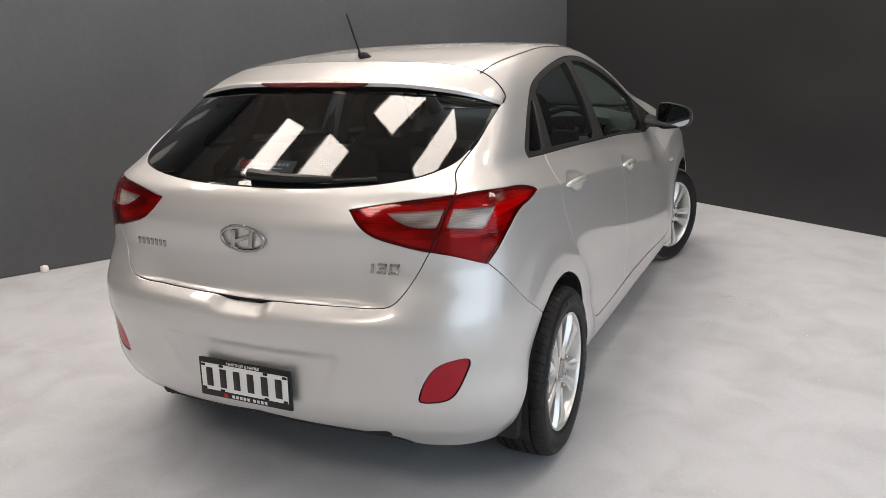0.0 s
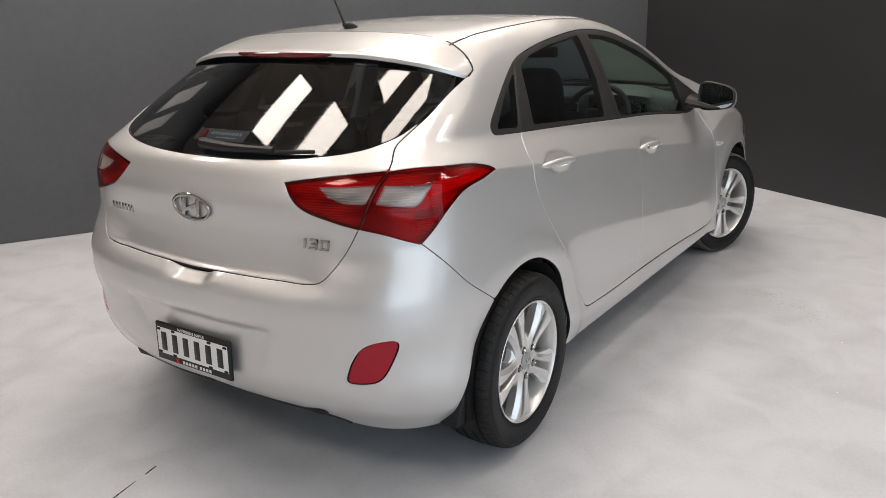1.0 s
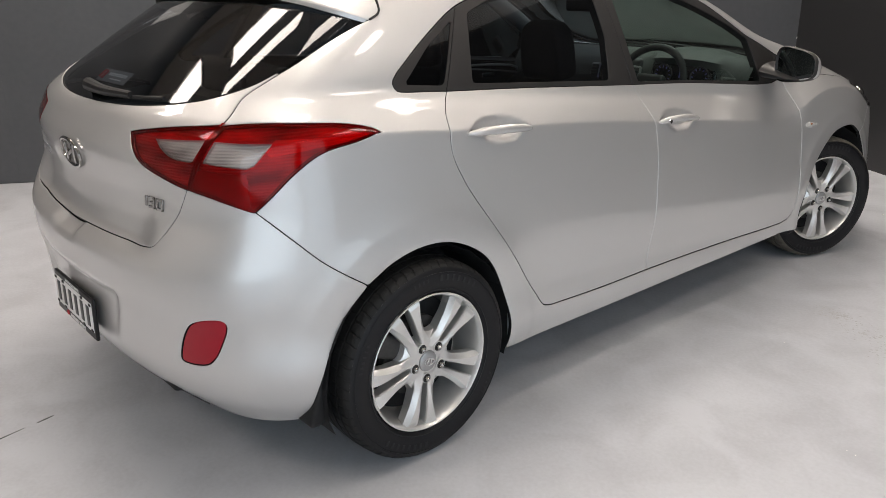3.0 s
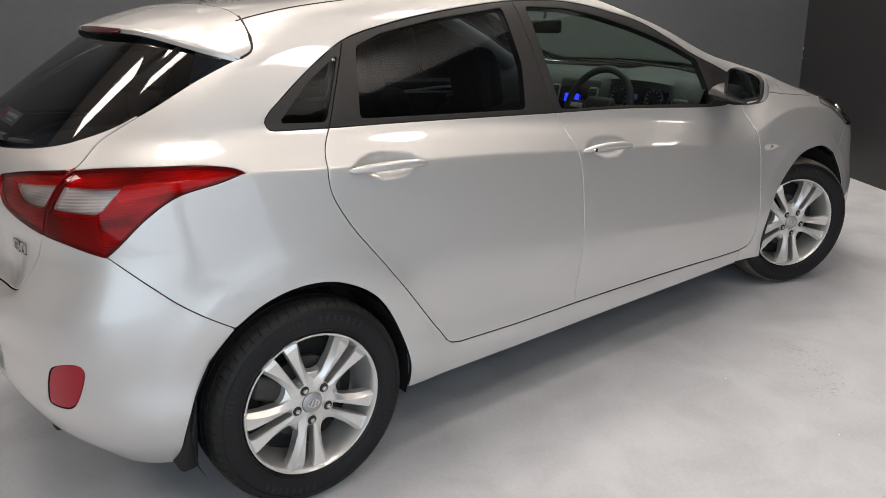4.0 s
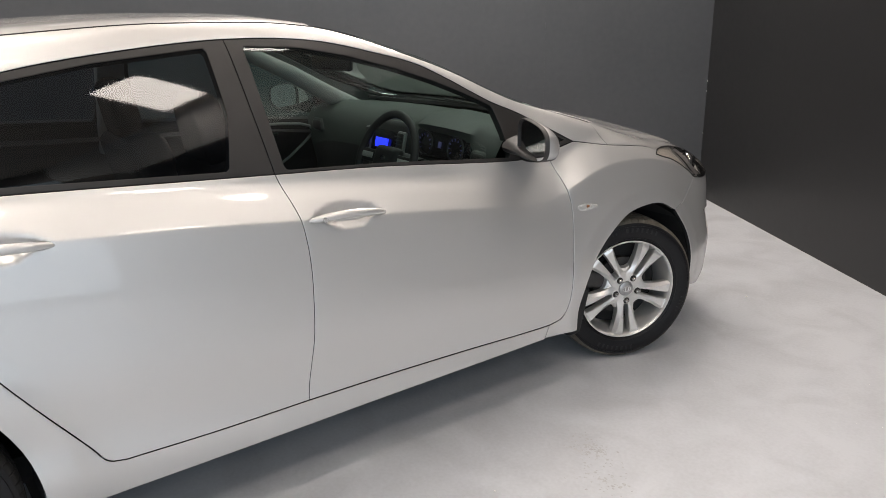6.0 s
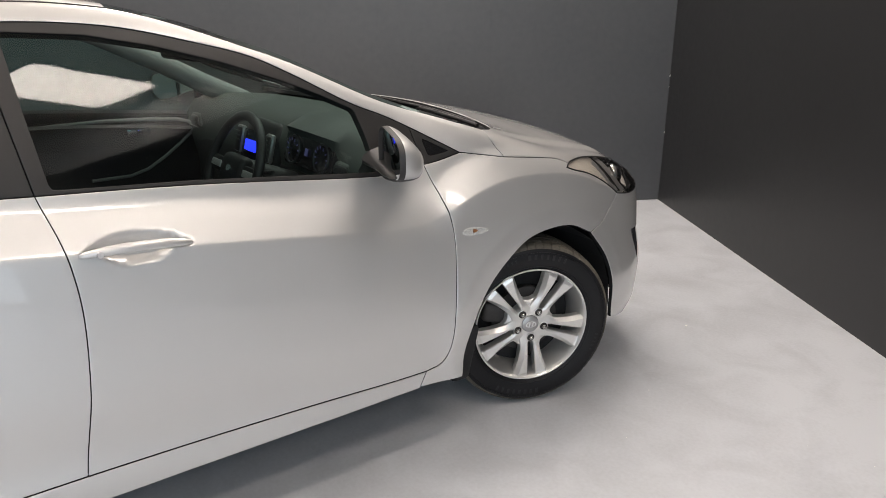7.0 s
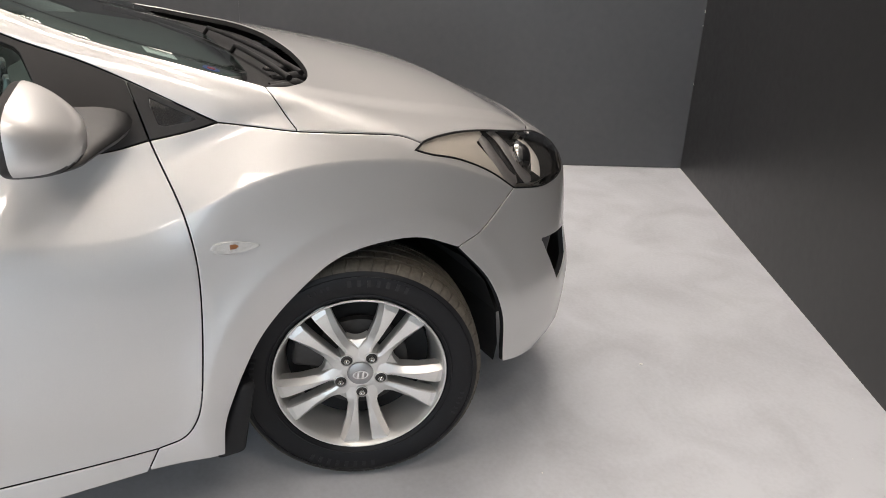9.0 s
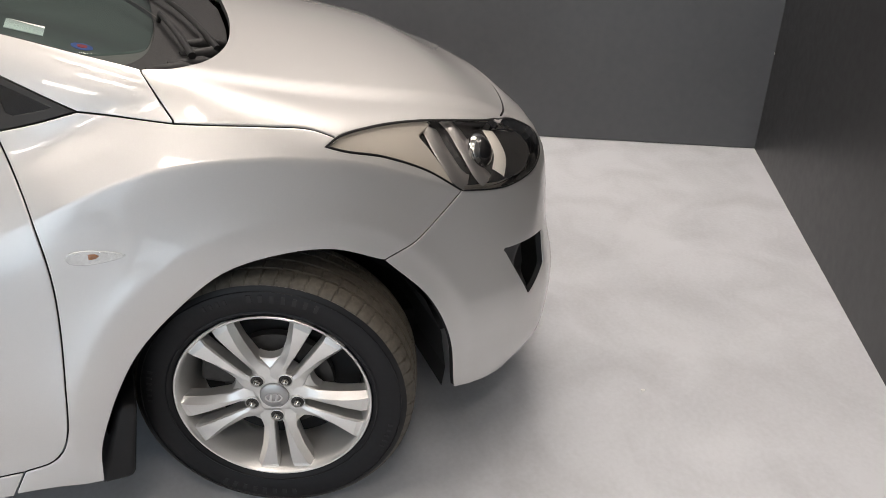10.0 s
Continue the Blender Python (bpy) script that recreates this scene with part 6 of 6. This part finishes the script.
def oval_badge(m, a, b, host):
    bm = bmesh.new()
    for i in range(48):
        t = 2 * math.pi * i / 48
        for j in range(8):
            s = 2 * math.pi * j / 8
            k = 0.0065 * math.cos(s)
            bm.verts.new(((a + k) * math.cos(t), (b + k) * math.sin(t), 0.006 + 0.005 * math.sin(s)))
    bm.verts.ensure_lookup_table()
    for i in range(48):
        for j in range(8):
            bm.faces.new([bm.verts[k] for k in (i * 8 + j, (i + 1) % 48 * 8 + j, (i + 1) % 48 * 8 + (j + 1) % 8, i * 8 + (j + 1) % 8)])
    bmesh.ops.transform(bm, matrix=m, verts=bm.verts)
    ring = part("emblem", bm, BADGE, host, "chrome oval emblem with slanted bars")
    for dx in (-0.034, 0.034):
        part("emblem_bar", bar(0.017, 0.062, 0.008, m @ Matrix.Translation((dx, 0, 0.006)), 0.32), BADGE, ring)
    part("emblem_bar", bar(0.066, 0.014, 0.008, m @ Matrix.Translation((0, 0, 0.006)) @ Matrix.Rotation(radians(20), 4, "Z"), 0.0), BADGE, ring)


oval_badge(on_tail(0.0, 0.920), 0.083, 0.043, tailgate)
# maker's name and model badge as plain chrome bars
for k in range(7):
    part("badge_bar", bar(0.014, 0.026, 0.005, on_tail(-0.50 + 0.0215 * k, 0.862), 0.15), BADGE, tailgate, "plain chrome badge bar")
for k, (x, w, h) in enumerate(((0.445, 0.010, 0.030), (0.476, 0.030, 0.034), (0.516, 0.032, 0.034))):
    m = on_tail(x, 0.850)
    for dx, dy, bw, bh in ((0, 0, w, h),) if k == 0 else ((0, h / 2 - 0.004, w, 0.008), (0, -h / 2 + 0.004, w, 0.008), (w / 2 - 0.004, 0, 0.008, h), *(((-w / 2 + 0.004, 0, 0.008, h),) if k == 2 else ((0.002, 0, w * 0.7, 0.007),))):
        part("badge_bar", bar(bw, bh, 0.006, m @ Matrix.Translation((dx + 0.2 * dy, dy, 0.003)), 0.2), BADGE, tailgate, "plain chrome badge bar")

# number plate in a black holder
plate = new("number_plate")
plate.parent = bumper
tagged(plate, "white number plate in a black dealer holder")
plate.matrix_basis = Matrix.Translation((0, -0.724, 0.443)) @ Matrix.Rotation(radians(88), 4, "X")
part("holder", block((0.372, 0.136, 0.012), (0, 0, 0), 0.005, 3), BLACK_TRIM, plate, "black plastic plate holder")
part("plate", block((0.350, 0.094, 0.004), (0, 0.004, 0.006), 0.0015, 2), WHITE, plate, "white plate")
for k in range(6):
    x = -0.140 + 0.056 * k
    part("plate_bar", block((0.027, 0.066, 0.002), (x, 0.004, 0.0085), 0.001), INK, plate, "plain black bar")
for k in range(9):
    w = 0.010
    part("holder_bar", block((w, 0.010, 0.0015), (-0.048 + 0.0155 * k + (0.008 if k > 4 else 0), -0.056, 0.0065), 0.0), WHITE, plate, "plain white bar")
part("holder_mark", block((0.014, 0.014, 0.0015), (-0.078, -0.055, 0.0065), 0.003), RED_INK, plate, "small red shield mark")
for sx, sy in ((-0.165, 0.045), (0.165, 0.045), (-0.165, -0.038), (0.165, -0.038), (-0.09, 0.047), (0.09, 0.047), (-0.09, -0.040), (0.09, -0.040)):
    part("holder_clip", block((0.018, 0.009, 0.006), (sx, sy, 0.008), 0.003, 2), BLACK_TRIM, plate)
text = bpy.data.curves.new("town_names", "FONT")
text.body, text.size, text.align_x, text.align_y, text.extrude = "HASTINGS & NAPIER", 0.0145, "CENTER", "CENTER", 0.0004
text.materials.append(WHITE)
words = new("holder_words", text)
words.parent = plate
words.matrix_basis = Matrix.Translation((0, 0.0585, 0.0068))

# dealer card inside the rear glass
card = new("dealer_card")
card.parent = tailgate
tagged(card, "dark dealer card with a red mark inside the glass")
card.matrix_basis = on_tail(-0.01, 1.142, -0.02)
part("card", block((0.235, 0.050, 0.002), (0, 0, 0), 0.0), plain("grey_card", (0.16, 0.15, 0.15), 0.5), card)
part("card_mark", block((0.030, 0.034, 0.002), (-0.085, 0.0, 0.002), 0.006), RED_INK, card)
for k in range(9):
    part("card_bar", block((0.010, 0.012, 0.001), (-0.045 + 0.0165 * k, 0.006, 0.0018), 0.0), PAPER, card)
part("card_bar", block((0.09, 0.004, 0.001), (0.03, -0.012, 0.0018), 0.0), PAPER, card)

# windscreen labels
for x, y, w, h, mat, name in ((0.612, 2.312, 0.06, 0.065, PAPER, "paper_label"), (0.668, 2.404, 0.05, 0.05, BLUE_INK, "round_sticker")):
    p = cast(*rays("top", np.array([[x, y]])))
    n = Vector(slope(p)[0])
    right = Vector((1, 0, 0))
    right = (right - n * right.dot(n)).normalized()
    m = Matrix.Translation(Vector(p[0]) + n * (float(screen_sag(p)[0]) - 0.008)) @ Matrix((right, n.cross(right), n)).transposed().to_4x4()
    if name == "paper_label":
        part(name, bar(w, h, 0.001, m, bevel=0.0), mat, car, "white paper label inside the windscreen")
    else:
        bm = bmesh.new()
        bmesh.ops.create_cone(bm, cap_ends=True, segments=28, radius1=0.019, radius2=0.019, depth=0.001, matrix=m)
        disc = part(name, bm, mat, car, "round blue service sticker with a red edge")
        bm = bmesh.new()
        bmesh.ops.create_cone(bm, cap_ends=True, segments=28, radius1=0.009, radius2=0.009, depth=0.001, matrix=m @ Matrix.Translation((0.0, 0.0, 0.001)))
        part("sticker_spot", bm, RED_INK, disc)

# ---- marks on the floor ----
SCUFF = plain("black_scuff", (0.03, 0.03, 0.032), 0.7, grain=0.3, scale=200)
DUST = plain("grey_scuff", (0.465, 0.47, 0.485), 0.6, grain=0.2, scale=300)
CHIP = plain("white_chip", (0.85, 0.85, 0.82), 0.5)


def floor_streak(points, w, mat, label, category):
    bm = bmesh.new()
    rows = []
    p = smooth_line(points, 0.02)
    for i, (x, y) in enumerate(p):
        d = Vector((*(p[min(i + 1, len(p) - 1)] - p[max(i - 1, 0)]), 0)).normalized()
        n = Vector((-d.y, d.x, 0)) * w * (0.25 + 0.75 * math.sin(math.pi * (i + 0.5) / len(p)))
        rows.append((bm.verts.new(Vector((x, y, 0.0006)) + n), bm.verts.new(Vector((x, y, 0.0006)) - n)))
    for a, b in zip(rows[:-1], rows[1:]):
        bm.faces.new((a[0], a[1], b[1], b[0]))
    tagged(part("floor_mark", bm, mat, smooth=False), label, category, kind="structure")


floor_streak(((-0.055, -1.34), (-0.098, -1.12), (-0.142, -0.915)), 0.005, SCUFF, "thin black scuff on the concrete floor", "floor mark")
floor_streak(((-0.148, -0.875), (-0.160, -0.82)), 0.004, SCUFF, "thin black scuff on the concrete floor", "floor mark")
rng = random.Random(5)
for cx, cy, ax, ay, count in ((1.28, 1.97, 0.045, 0.035, 150), (1.40, 1.88, 0.05, 0.05, 90), (1.54, 1.78, 0.03, 0.06, 60)):
    bm = bmesh.new()
    for k in range(count):
        x, y, r = rng.gauss(cx, ax), rng.gauss(cy, ay), rng.uniform(0.002, 0.009) * rng.uniform(0.3, 1)
        bm.faces.new([bm.verts.new((x + r * rng.uniform(0.5, 1.4) * math.cos(a), y + r * rng.uniform(0.4, 1.2) * math.sin(a), 0.0006 + 0.000004 * k)) for a in (0.0, 1.05, 2.1, 3.14, 4.2, 5.25)])
    tagged(part("floor_stain", bm, DUST, smooth=False), "speckled grey stain on the concrete floor", "floor stain", kind="structure")
rng = random.Random(11)
for k in range(46):
    x, y = (0.824, 3.706) if k == 0 else (rng.uniform(0.95, 2.6), rng.uniform(-0.4, 3.9)) if k < 34 else (rng.uniform(-2.2, 0.8), rng.uniform(-1.6, -0.9))
    s = 0.006 if k == 0 else rng.uniform(0.0014, 0.0036)
    bm = bmesh.new()
    bmesh.ops.create_icosphere(bm, subdivisions=1, radius=s)
    for v in bm.verts:
        v.co *= rng.uniform(0.7, 1.3)
        v.co.z = v.co.z * 0.5 + s * 0.4
    bmesh.ops.translate(bm, vec=(x, y, 0), verts=bm.verts)
    tagged(part("crumb", bm, CHIP, smooth=False), "tiny white crumb of grit on the floor", "grit", "grit on the floor")

# chipped paint down the room's corner, and a pale plug at the foot of the long wall
for z, r in ((0.895, 0.007), (0.82, 0.004), (0.50, 0.004)):
    bm = bmesh.new()
    bmesh.ops.create_icosphere(bm, subdivisions=1, radius=r)
    for v in bm.verts:
        v.co = Vector((v.co.x * 0.5 * rng.uniform(0.6, 1.2), v.co.y * 0.5, v.co.z * rng.uniform(1.0, 2.2))) + room(0.011, 0.003, z)
    tagged(part("paint_chip", bm, CHIP, smooth=False), "small white chip in the dark paint of the corner", "paint chip", kind="structure")
tagged(part("wall_plug", block((0.045, 0.045, 0.05), (-3.16, 0.985, 0.025), 0.012, 3), CHIP), "small white plug on the floor against the charcoal wall", "plug")

# wall sign over the view: tall white letters as plain bars
sign = new("wall_sign")
tagged(sign, "row of plain white letter bars on the charcoal wall", "wall sign")
for k in range(4):
    bm = bmesh.new()
    bmesh.ops.create_cube(bm, size=1)
    b0, wide = 4.45 + 0.46 * k, (0.26, 0.14, 0.30)[k % 3]
    for v in bm.verts:
        v.co = room(0.009 + 0.02 * (v.co.x + 0.5), b0 + wide * (v.co.y + 0.5), 2.38 + 0.52 * (v.co.z + 0.5))
    part("letter_bar", bm, WHITE, sign, smooth=False)
